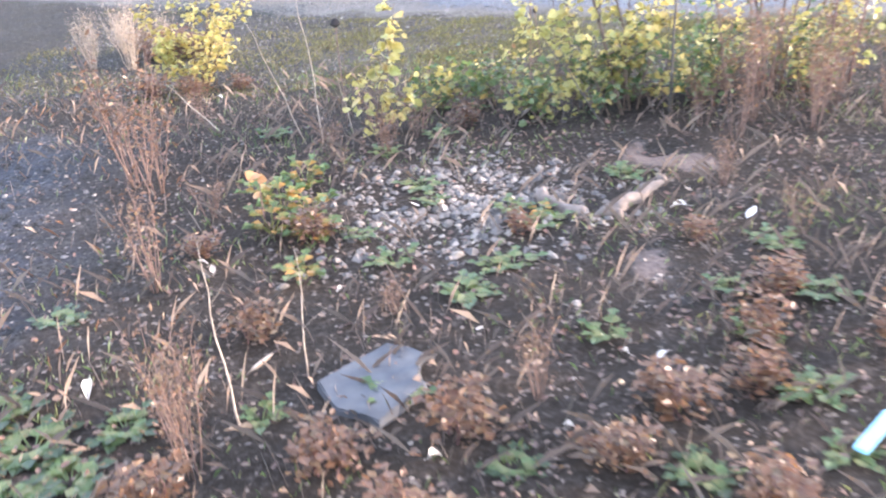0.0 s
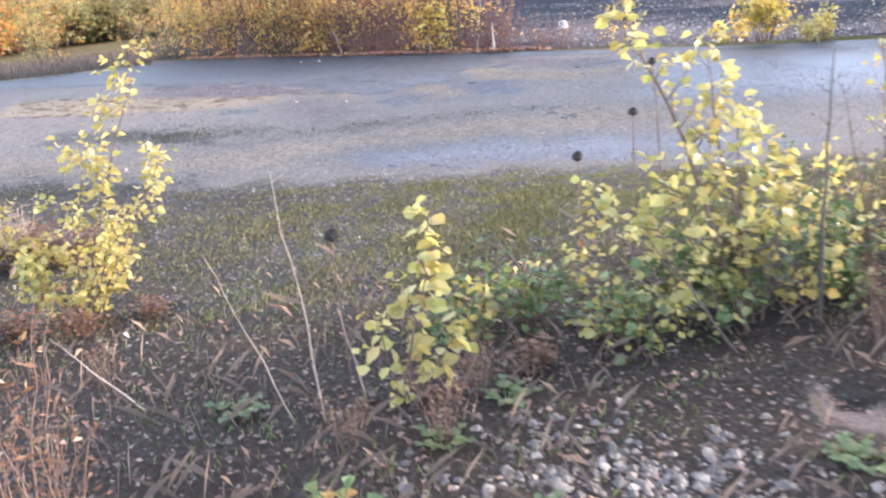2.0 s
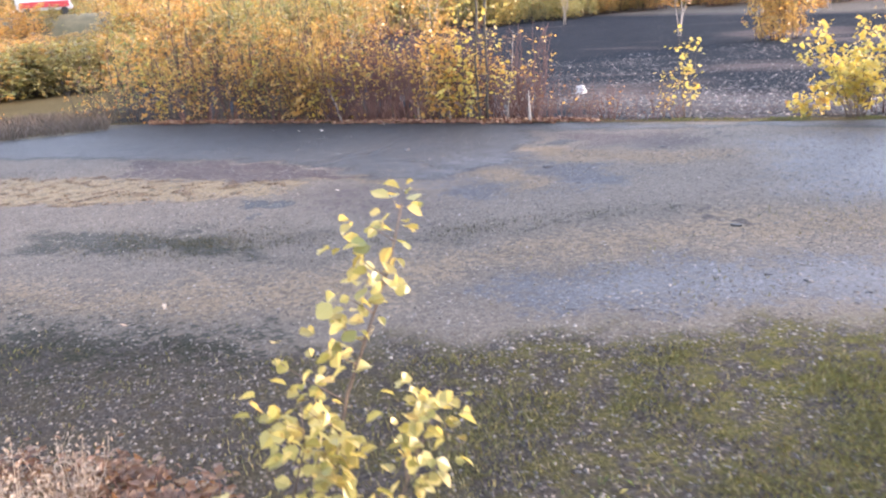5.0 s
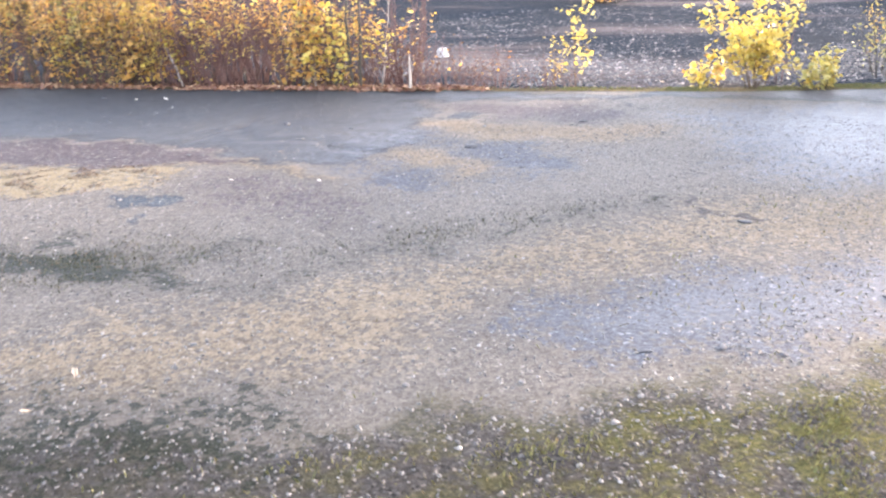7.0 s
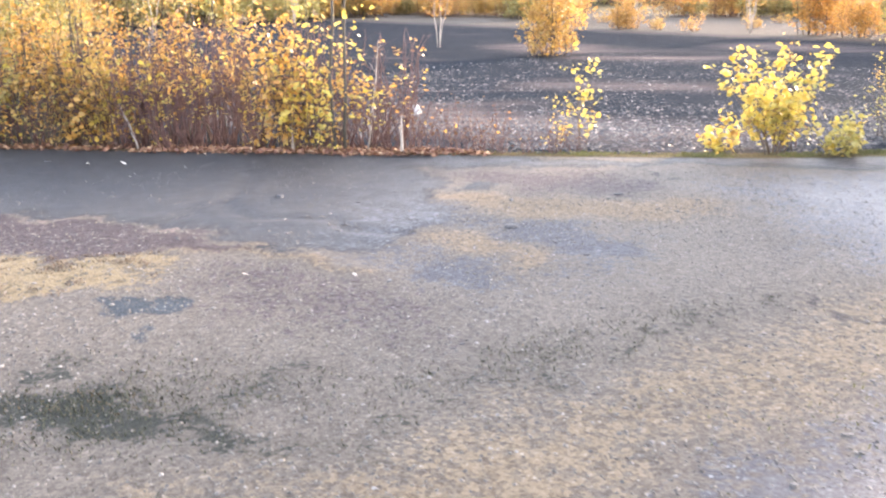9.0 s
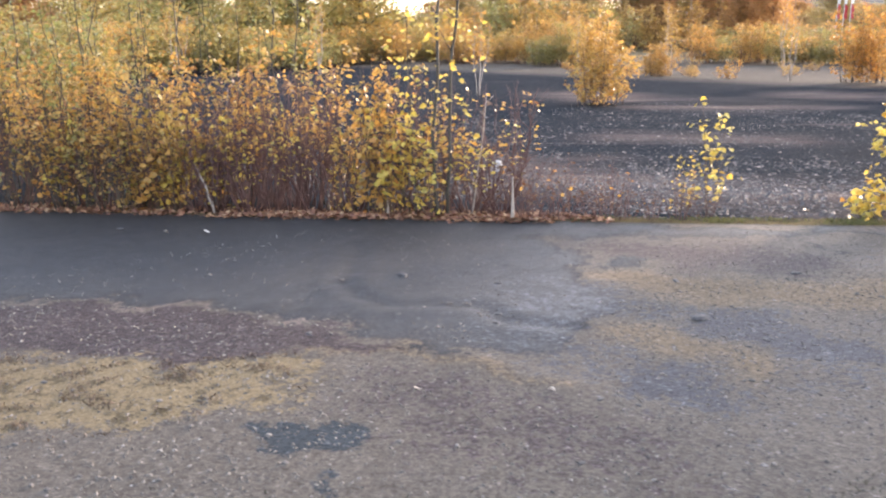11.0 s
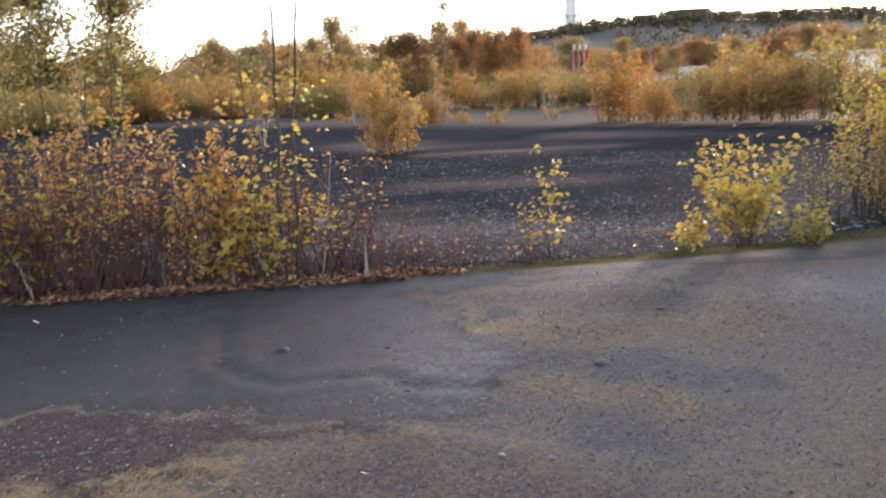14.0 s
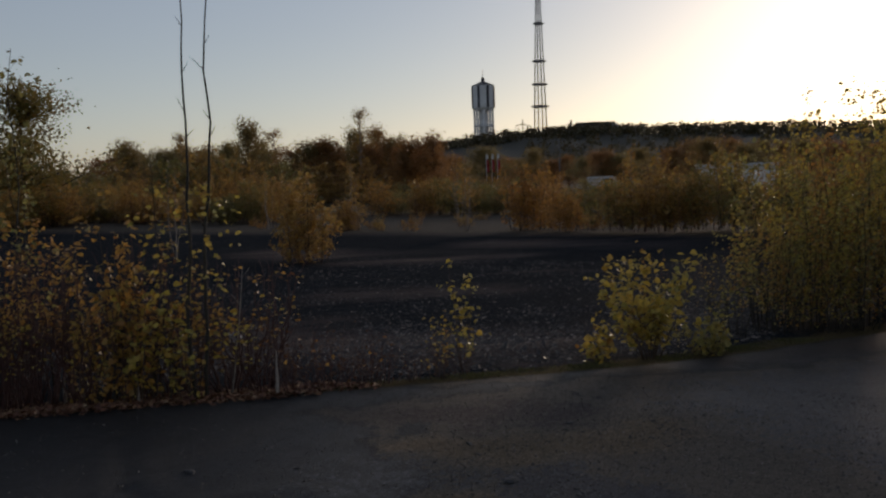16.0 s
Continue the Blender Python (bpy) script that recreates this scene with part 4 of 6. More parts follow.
W1 = dead_weed(1, 0.40, 8, "tuft of dead rust brown weed stalks", M_stalk_rust, M_leaf_rust)
copies(W1, [(-1.39, 4.10, 0.0, 1.5, 1.8), (-1.28, 3.98, 2.1, 1.2, 1.4), (-0.66, 1.90, 0.8, 0.8, 1.1), (-1.02, 2.95, 1.1, 1.0, 1.15), (-0.74, 2.08, 2.0, 0.8, 0.95), (0.25, 2.12, 0.5, 0.6, 0.72), (1.45, 4.08, 2.6, 0.9, 1.45), (1.6, 4.3, 0.3, 0.9, 1.5), (1.85, 4.15, 4.0, 0.9, 1.2), (-0.22, 4.25, 1.7, 0.7, 0.7), (-0.05, 4.45, 3.3, 0.7, 0.6), (-0.5, 4.3, 2.2, 0.6, 0.55), (1.32, 3.0, 5.0, 0.6, 0.6), (-1.3, 5.1, 0.7, 0.7, 0.6), (-0.16, 2.72, 0.7, 0.5, 0.4), (1.2, 3.5, 3.7, 0.6, 0.6), (2.1, 4.5, 1.0, 1.0, 1.3), (1.75, 4.55, 3.0, 1.0, 1.4), (1.95, 4.35, 0.2, 1.0, 1.2), (2.3, 4.3, 2.2, 1.0, 1.3), (1.6, 4.75, 4.2, 0.9, 1.3), (2.2, 4.75, 5.2, 1.0, 1.5), (1.35, 4.3, 5.5, 0.7, 0.9), (-0.95, 3.6, 2.9, 0.6, 0.5)])
W2 = dead_weed(2, 0.20, 6, "low withered red brown weed with curled leaves", M_bark_red, M_leaf_rust, 0)
copies(W2, [(0.02, 1.98, 0, 1.35, 0.85), (-0.32, 1.86, 1, 1.35, 0.68), (0.6, 2.02, 2, 1.49, 0.77), (0.42, 1.82, 3, 1.22, 0.59), (0.86, 2.1, 4, 1.22, 0.68), (0.95, 2.35, 5, 1.22, 0.77), (-0.62, 2.6, 6, 1.22, 0.68), (0.32, 3.25, 1, 0.81, 0.51), (0.95, 3.0, 2.2, 0.81, 0.51), (-0.5, 3.3, 0.4, 1.22, 0.68), (-0.9, 3.2, 3.2, 1.08, 0.51), (-0.72, 1.75, 3.2, 1.35, 0.77), (0.72, 1.6, 1.2, 1.35, 0.68), (-1.5, 5.7, 0.8, 1.35, 0.68), (-1.75, 5.75, 2.8, 1.49, 0.77), (-1.2, 5.85, 1.8, 1.08, 0.51), (1.1, 2.6, 3.9, 1.35, 0.68), (0.2, 4.6, 3.9, 1.22, 0.68), (1.3, 2.2, 0.9, 1.35, 0.85), (-0.15, 1.6, 0.9, 1.49, 0.68), (-2.08, 6.91, 0.0, 1.76, 0.94), (-1.89, 6.87, 1.3, 1.76, 0.94), (-1.74, 6.84, 2.6, 1.76, 0.94), (-1.6, 6.86, 3.9, 1.76, 0.94), (-1.98, 7.18, 5.2, 1.76, 0.94), (-2.19, 7.29, 6.5, 1.76, 0.94), (-1.82, 7.1, 7.8, 1.76, 0.94)])
M_plume = leaf_material("pale_plume", [(0.0, (0.34, 0.26, 0.18)), (0.5, (0.48, 0.38, 0.27)), (1.0, (0.24, 0.17, 0.11))], rough=0.8, trans=0.3)
W3 = dead_weed(3, 0.5, 22, "tuft of dry straw coloured plume grass", M_stalk_pale, M_plume)
copies(W3, [(-2.12, 6.62, 0, 1.0, 1.05), (-1.98, 6.9, 2.0, 0.9, 0.8), (-2.45, 6.75, 1.0, 0.7, 0.9), (-2.35, 7.2, 3.0, 0.6, 0.7)])


def rosette(seed, n, size, label, mat, lobes=3):
    """A low plant whose toothed leaves spread from the ground."""
    rng = random.Random(seed)
    root = tagged(new("green_weed"), label, "weed", "low green weeds")
    root.empty_display_size = 0.1
    for k in range(n):
        a = 2 * math.pi * k / n + rng.gauss(0, 0.3)
        L = size * rng.uniform(0.6, 1.1)
        d = Vector((math.cos(a), math.sin(a), rng.uniform(0.5, 1.4))).normalized()
        p0, p1 = Vector((0, 0, 0)), d * L * 0.55
        p2 = p1 + Vector((d.x, d.y, d.z * 0.1)) * L * 0.6
        g = Geo()
        g.tube([p0, p1, p2], [0.0025, 0.002, 0.001], 4)
        side = Vector((-d.y, d.x, 0)).normalized()
        for j in range(lobes):
            q = p1.lerp(p2, j / lobes)
            w = L * (0.42 - 0.09 * j)
            g.leaf(q, (p2 - p1).normalized() + side * 1.1, (0, 0, 1), w, 0.75)
            g.leaf(q, (p2 - p1).normalized() - side * 1.1, (0, 0, 1), w, 0.75)
        g.leaf(p1.lerp(p2, 0.85), p2 - p1, (0, 0, 1), L * 0.5, 0.8)
        part("leaf", g.mesh("leaf", mat), root)
    return root


G1 = rosette(1, 8, 0.095, "low bright green weed with lobed leaves", M_leaf_green)
copies(G1, [(-0.82, 4.71, 3.7, 1.01, 1.03), (0.03, 4.41, 5.7, 1.01, 1.07), (-0.23, 4.22, 0.2, 0.91, 1.08), (-0.05, 3.79, 3.9, 1.07, 0.79), (-0, 3.6, 2.8, 0.84, 0.94), (-0.29, 3.3, 3.4, 0.75, 0.83), (-0.16, 3.06, 1.7, 1.07, 1.02), (0.27, 2.96, 1.0, 1.03, 0.80), (0.2, 2.95, 3.7, 0.79, 0.75), (0.81, 3.76, 5.2, 0.82, 0.83), (0.83, 3.7, 5.9, 1.06, 0.85), (0.3, 3.45, 5.8, 0.94, 0.99), (0.42, 3.27, 1.2, 1.08, 0.99), (0.07, 2.79, 5.8, 1.06, 0.85), (1.21, 3, 2.2, 0.81, 0.80), (0.95, 2.65, 0.4, 0.86, 0.96), (0.5, 4.94, 0.0, 0.99, 0.87), (0.96, 4.89, 1.9, 1.04, 0.92), (1.24, 2.91, 1.9, 0.92, 1.00), (1.22, 2.57, 0.3, 1.09, 0.76), (0.99, 2.05, 4.5, 1.05, 0.76), (0.96, 1.78, 4.7, 0.88, 0.95), (0.93, 2.36, 0.1, 0.77, 0.81), (-0.52, 2.11, 5.7, 0.82, 1.01), (0.08, 2.76, 5.6, 1.08, 0.87), (0.51, 2.42, 2.1, 0.93, 1.02), (-0.15, 2.18, 0.6, 1.01, 1.03)])
G2 = rosette(2, 10, 0.13, "leafy green and yellow weed with toothed leaves", leaf_material("leaf_turning", [(0.0, (0.07, 0.13, 0.035)), (0.5, (0.15, 0.22, 0.06)), (0.75, (0.34, 0.33, 0.08)), (0.92, (0.58, 0.34, 0.08)), (1.0, (0.58, 0.22, 0.05))]))
copies(G2, [(-0.57, 3.86, 5.2, 0.81, 2.00), (-0.64, 3.53, 5.7, 0.82, 2.10), (-0.52, 3.52, 2.0, 0.92, 1.80), (-0.66, 3.37, 5.5, 0.87, 1.50), (-0.49, 3.31, 5.5, 0.91, 1.40), (-0.74, 3.76, 1.9, 0.86, 1.70), (-0.5, 3.02, 1.1, 0.82, 0.90), (0.95, 2.05, 3, 0.5, 0.6), (0.42, 3.4, 4, 0.6, 0.6)])
G3 = rosette(3, 18, 0.09, "feathery dark green mat of low weed", M_leaf_green, 4)
copies(G3, [(-1.13, 2.05, 0, 1.3, 0.8), (-0.98, 1.9, 1, 1.2, 0.8), (-1.28, 2.2, 2, 1.2, 0.7), (-0.9, 2.12, 3, 1.0, 0.6), (-1.1, 1.8, 4, 1.2, 0.8), (-1.3, 2.75, 5, 0.9, 0.5), (0.15, 1.85, 5, 0.8, 0.5), (0.6, 1.75, 0.5, 0.9, 0.6)])
# two leaves turned orange on one weed
og = Geo()
og.tube([(0, 0, -0.02), (0.0, 0.01, 0.15), (0.01, 0.0, 0.26)], [0.004, 0.003, 0.002], 5)
orange = tagged(new("orange_leaved_weed"), "weed stalk carrying large orange autumn leaves", "weed")
orange.location = (-0.69, 3.40, gz(-0.69, 3.4))
part("stalk", og.mesh("stalk", M_stalk_rust), orange)
M_orange_leaf = leaf_material("orange_leaf", [(0.0, (0.60, 0.27, 0.08)), (1.0, (0.55, 0.33, 0.13))], True)
OL = broad_leaf("leaf", M_orange_leaf, 1.2, 0.3, 0.3)
for p, d, s in (((0.0, 0.0, 0.25), (-0.3, -0.8, 0.1), 0.06), ((0.0, 0.0, 0.22), (0.9, -0.4, 0.2), 0.04), ((0.0, 0.01, 0.15), (-1, 0.2, 0.1), 0.035)):
    part("leaf", OL, orange, m=Matrix.Translation(p) @ rot_to(d, (0, -0.6, 0.8)) @ Matrix.Scale(s, 4))


# ---------------- stones, root and scraps in the weedy soil ----------------
def rock_geo(rng, sx, sy, sz, rough=0.22, rings=4, sides=8):
    g = Geo()
    verts = [(0, 0, -sz * 0.3)]
    for i in range(rings):
        t = (i + 0.4) / rings
        r = math.sin(math.pi * (0.32 + 0.6 * t)) ** 0.7
        for k in range(sides):
            a = 2 * math.pi * (k + 0.5 * (i % 2)) / sides
            j = 1 + rng.uniform(-rough, rough)
            verts.append((sx * r * j * math.cos(a), sy * r * j * math.sin(a), sz * (t * 1.25 - 0.3) * (1 + rng.uniform(-0.1, 0.1))))
    verts.append((0, 0, sz * 0.95))
    faces = []
    for k in range(sides):
        faces.append((0, 1 + (k + 1) % sides, 1 + k))
        for i in range(rings - 1):
            a, b = 1 + i * sides, 1 + (i + 1) * sides
            faces.append((a + k, a + (k + 1) % sides, b + (k + 1) % sides, b + k))
        faces.append((1 + (rings - 1) * sides + k, 1 + (rings - 1) * sides + (k + 1) % sides, len(verts) - 1))
    g.add(verts, faces)
    return g


def slab():
    """A flat, broken piece of slate."""
    bm = bmesh.new()
    rr = random.Random(12)
    corner = [(-0.17, 0.02), (-0.10, 0.08), (0.02, 0.18), (0.13, 0.10), (0.11, 0.01), (0.13, -0.06), (0.01, -0.20), (-0.11, -0.12)]
    pts = []
    for (x1, y1), (x2, y2) in zip(corner, corner[1:] + corner[:1]):
        for u in (0.0, 0.33, 0.67):
            pts.append((x1 + (x2 - x1) * u + rr.gauss(0, 0.006), y1 + (y2 - y1) * u + rr.gauss(0, 0.006)))
    lo = [bm.verts.new((x * 1.05, y * 1.05, -0.03)) for x, y in pts]
    hi = [bm.verts.new((x, y, 0.014 + rr.gauss(0, 0.003))) for x, y in pts]
    bm.faces.new(hi)
    bm.faces.new(lo[::-1])
    for i in range(len(pts)):
        j = (i + 1) % len(pts)
        bm.faces.new((lo[i], lo[j], hi[j], hi[i]))
    bmesh.ops.bevel(bm, geom=[e for e in bm.edges if e.verts[0].co.z > 0 and e.verts[1].co.z > 0], offset=0.005, segments=2, affect="EDGES")
    me = bpy.data.meshes.new("stone_slab")
    bm.to_mesh(me)
    bm.free()
    me.materials.append(M_slab)
    ob = tagged(new("stone_slab", me), "flat blue grey slate slab lying in weeds", "slab")
    ob.matrix_basis = pose(-0.20, 2.25, gz(-0.2, 2.25) + 0.012, 2, -3, 0)


slab()
rg = Geo()
rr = random.Random(3)


def gnarled(a, b, r, n=9):
    a, b = Vector(a), Vector(b)
    pts = [a.lerp(b, i / (n - 1)) + Vector((rr.gauss(0, 0.012), rr.gauss(0, 0.012), rr.gauss(0, 0.006))) for i in range(n)]
    rg.tube(pts, [r * (0.35 if i in (0, n - 1) else rr.uniform(0.65, 1.15)) for i in range(n)], 9)


gnarled((0.62, 3.28, 0.01), (0.99, 3.60, 0.015), 0.036)
gnarled((0.60, 3.27, 0.01), (0.42, 3.58, 0.0), 0.032)
gnarled((0.96, 3.56, 0.02), (0.98, 3.74, 0.02), 0.024, 6)
gnarled((0.72, 3.34, 0.01), (0.70, 3.22, 0.0), 0.022, 5)
tagged(new("root", rg.mesh("root", M_root, True)), "pale bare root lying on dusty soil", "root")

rng = random.Random(77)
ROCKS = [rock_geo(rng, 1, rng.uniform(0.6, 0.95), rng.uniform(0.45, 0.75)).mesh("stone", M_rubble_stone) for _ in range(6)]
for i in range(130):
    x, y = 0.20 + rng.gauss(0, 0.30), 3.52 + rng.gauss(0, 0.30)
    s = 0.006 + 0.020 * rng.random() ** 2
    ob = tagged(new("stone", ROCKS[i % 6]), "small pale stone lying in rubble patch", "stone", "pale stones of the rubble patch")
    ob.matrix_basis = Matrix.Translation((x, y, gz(x, y) + s * 0.1)) @ Euler((rng.gauss(0, 0.2), rng.gauss(0, 0.2), rng.uniform(0, 6.28))).to_matrix().to_4x4() @ Matrix.Scale(s, 4)

PALE = [broad_leaf("fallen_leaf", M_pale_leaf, w, f, c) for w, f, c in ((0.55, 0.5, 0.5), (0.7, 0.35, -0.5), (0.45, 0.8, 0.6))]
for i, (x, y, s) in enumerate([(-1.06, 2.33, 0.065), (-0.59, 2.36, 0.08), (0.54, 2.30, 0.045), (0.65, 2.28, 0.05), (0.25, 2.26, 0.045), (-0.06, 1.86, 0.05), (0.99, 3.30, 0.075), (1.04, 3.44, 0.07), (0.80, 1.71, 0.03), (-1.035, 3.935, 0.04), (-0.063, 3.53, 0.04), (0.19, 3.36, 0.04), (-0.9, 3.1, 0.04), (-0.82, 3.0, 0.04), (-1.45, 5.5, 0.04), (-1.3, 5.62, 0.035), (1.18, 3.15, 0.06), (0.32, 1.95, 0.04), (-0.35, 2.9, 0.03), (0.1, 2.5, 0.03)]):
    ob = tagged(new("fallen_leaf", PALE[i % 3]), "pale curled dead leaf lying on soil", "leaf", "pale fallen leaves")
    ob.matrix_basis = Matrix.Translation((x, y, gz(x, y) + 0.025)) @ Matrix.Rotation(i * 1.7 - 1.4, 4, "Z") @ Matrix.Rotation(0.4 * math.sin(i * 5.1), 4, "X") @ Matrix.Scale(s, 4)
bm = bmesh.new()
bmesh.ops.create_cube(bm, size=1, matrix=Matrix.Diagonal((0.17, 0.036, 0.012, 1)))
bmesh.ops.bevel(bm, geom=list(bm.edges), offset=0.004, segments=2, affect="EDGES")
me = bpy.data.meshes.new("plastic_strip")
bm.to_mesh(me)
bm.free()
me.materials.append(M_blue_plastic)
tagged(new("plastic_strip", me), "light blue plastic strip lying among weeds", "plastic scrap").matrix_basis = pose(1.035, 1.80, gz(1.035, 1.8) + 0.05, 0, -8, 40)

# ---------------- shrubs along the far edge of the hard surface ----------------
S_red = shrub("dense shrub of thin red brown stems, few yellow leaves", 101, 1.7, 18, 0.62, 10, 0.32, 4, 0.046, M_bark_red, [M_leaf_amber, M_leaf_yellow, M_leaf_rust], 0.3, 0.0095, "shrub", "thicket at the far edge", base=0.2, wob=0.08, leafy=0.22)
S_yel = shrub("slender birch shrub with loose yellow leaves", 102, 1.75, 6, 0.42, 9, 0.26, 7, 0.054, M_bark_dark, [M_leaf_yellow, M_leaf_amber, M_leaf_amber], 0.25, 0.011, "shrub", "thicket at the far edge", wob=0.07, leafy=0.5)
S_low = shrub("low yellow leaved shrub among fallen leaves", 103, 1.05, 5, 0.30, 8, 0.22, 5, 0.054, M_bark_brown, [M_leaf_yellow, M_leaf_amber, M_leaf_yellow], 0.05, 0.006, "shrub", "thicket at the far edge", wob=0.07)
S_oli = shrub("dark twiggy shrub with small olive leaves", 104, 1.3, 8, 0.48, 10, 0.28, 5, 0.046, M_bark_dark, [M_leaf_olive, M_leaf_amber, M_leaf_rust], 0.06, 0.007, "shrub", "thicket at the far edge", wob=0.07, leafy=0.5)
S_tall = shrub("tall thin birch sapling with yellow top leaves", 105, 2.5, 5, 0.45, 13, 0.34, 9, 0.046, M_bark_dark, [M_leaf_amber, M_leaf_olive, M_leaf_amber], 0.3, 0.011, "shrub", "thicket at the far edge", wob=0.06, leafy=0.65)
rng = random.Random(9)
red, yel, low, oli, tall = [], [], [], [], []
J = lambda a=1.0, w=0.15: a * rng.uniform(1 - w, 1 + w)
for x, y in ((1.25, 16.62), (1.45, 16.5), (1.62, 16.42), (1.05, 16.9), (1.8, 16.3), (0.75, 17.3), (2.0, 16.0), (1.4, 17.0), (2.35, 15.75), (0.3, 17.8), (-0.4, 18.5), (-1.0, 19.1), (0.55, 17.5), (2.6, 15.6), (1.15, 17.2), (1.6, 16.9), (2.1, 16.3), (0.9, 17.0), (0.15, 18.1), (-0.1, 18.2), (1.9, 16.7), (2.45, 16.0), (2.75, 15.5), (2.9, 15.2), (3.1, 15.0), (-0.7, 18.8)):
    red.append((x, y, rng.uniform(0, 6), J(0.85), J(0.82)))
for x, y in ((0.62, 17.5), (2.15, 15.95), (2.45, 15.6), (0.1, 18.0), (-0.2, 18.4), (1.5, 17.2), (-0.8, 18.9), (-1.3, 19.5), (0.4, 18.3), (-1.8, 20.0), (2.2, 16.6)):
    yel.append((x, y, rng.uniform(0, 6), J(), J(0.95)))
for x, y in ((0.60, 17.28), (0.75, 17.15), (2.15, 15.72), (2.22, 15.62), (1.95, 15.95), (-0.15, 18.0), (2.5, 15.3), (0.35, 17.5), (-0.9, 18.75), (-1.5, 19.3)):
    low.append((x, y, rng.uniform(0, 6), J(), J(1.0)))
for x, y in ((0.67, 17.3), (0.86, 17.15), (0.5, 17.55), (2.24, 15.72), (1.15, 16.95)):
    low.append((x, y, rng.uniform(0, 6), J(1.1), J(1.2)))
for x, y in ((0.1, 17.75), (0.3, 17.55), (-0.05, 18.1), (-0.5, 18.35), (-0.9, 18.7), (-1.4, 19.2), (-1.9, 19.7), (-2.3, 20.3), (-2.6, 20.8), (0.9, 17.8), (-4.2, 21.0), (-1.2, 20.2)):
    oli.append((x, y, rng.uniform(0, 6), J(), J()))
for x, y in ((0.2, 18.6), (0.9, 18.2), (1.3, 17.6), (-0.5, 19.2), (1.8, 17.3), (-1.1, 20.0), (-2.0, 20.8), (0.0, 20.0), (0.6, 19.4), (-0.1, 17.95), (-4.6, 22.0), (2.6, 17.8)):
    tall.append((x, y, rng.uniform(0, 6), J(0.95), J(0.95)))
for x, y in ((0.3, 18.2), (0.75, 17.9), (1.15, 17.9), (0.55, 18.9), (1.6, 17.6), (-0.3, 18.8), (1.0, 18.8), (1.95, 17.0), (-0.9, 19.6)):
    tall.append((x, y, rng.uniform(0, 6), J(1.05), J(1.18)))
for s, p in ((S_red, red), (S_yel, yel), (S_low, low), (S_oli, oli), (S_tall, tall)):
    copies(s, p)
S_green = shrub("leafy green shrub behind yellow thicket", 106, 2.0, 8, 0.6, 14, 0.40, 8, 0.055, M_bark_olive, [leaf_material("leaf_fresh", [(0.0, (0.22, 0.26, 0.07)), (0.5, (0.34, 0.36, 0.10)), (1.0, (0.44, 0.38, 0.11))])], 0.05, 0.008, "shrub", "thicket at the far edge", base=0.6)
copies(S_green, [(0.35, 20.2, 0, 1.0, 1.0), (-1.9, 21.6, 1.3, 0.9, 0.8), (-4.7, 22.0, 2.3, 1.0, 0.9)])
# two tall bare-topped stems
for i, (x, y, tip, r) in enumerate([(2.48, 15.22, (0.04, -0.05, 3.9), 0.024), (2.57, 15.18, (0.17, -0.25, 3.9), 0.024), (2.36, 15.40, (0.0, 0.05, 2.2), 0.010)]):
    rr = random.Random(60 + i)
    root = tagged(new("birch_sapling"), "tall thin birch stem with bare forked top", "sapling")
    root.location = (x, y, gz(x, y))
    root.empty_display_size = 0.2
    g, spots = grow(rr, stem_points(rr, (0, 0, -0.03), tip, 18, 0.03), r * 0.8, 8, 0.22, 0.35, 1.2, 0, 0)
    st = part("trunk", g.mesh("trunk", M_bark_dark, True), root)
    lf = Geo()
    for k in range(90):
        z = rr.uniform(0.35, 1.9)
        a = rr.uniform(0, 6.28)
        f = z / tip[2]
        p = Vector((tip[0] * f, tip[1] * f, z)) + Vector((math.cos(a), math.sin(a), 0)) * rr.uniform(0.03, 0.28)
        d, nrm = leaf_way(rr, a)
        lf.round_leaf(p, d, nrm, 0.06 * rr.uniform(0.6, 1.2))
    part("foliage", lf.mesh("foliage", M_leaf_yellow), st)


def white_trunk(x, y, tip, r, seed, label, twigs=3):
    rr = random.Random(seed)
    pts = stem_points(rr, (0, 0, -0.03), tip, 7, 0.025)
    g, _ = grow(rr, pts, r, twigs, 0.25, 0.4, 0.9, 0, 0)
    ob = tagged(new("birch_stump", g.mesh("birch_stump", M_bark_white, True)), label, "stump")
    ob.location = (x, y, gz(x, y))


white_trunk(2.95, 14.70, (0.0, 0.0, 0.40), 0.022, 1, "short pale birch stump at surface edge", 0)
white_trunk(2.80, 15.12, (0.10, -0.06, 1.15), 0.010, 2, "thin white leaning birch sapling trunk", 5)
white_trunk(2.08, 16.3, (0.22, -0.12, 0.24), 0.026, 3, "short pale birch stump leaning over leaves", 0)
white_trunk(1.98, 16.35, (0.0, 0.0, 0.24), 0.020, 4, "short pale birch stump among fallen leaves", 0)
white_trunk(1.22, 17.1, (0.05, 0.0, 1.2), 0.014, 5, "thin white birch trunk within thicket", 5)
white_trunk(1.0, 16.85, (-0.14, 0.08, 0.5), 0.018, 6, "thin white birch trunk leaning in thicket", 2)
white_trunk(2.2, 15.62, (0.0, 0.02, 0.35), 0.016, 7, "short pale birch stump under yellow shrub", 0)

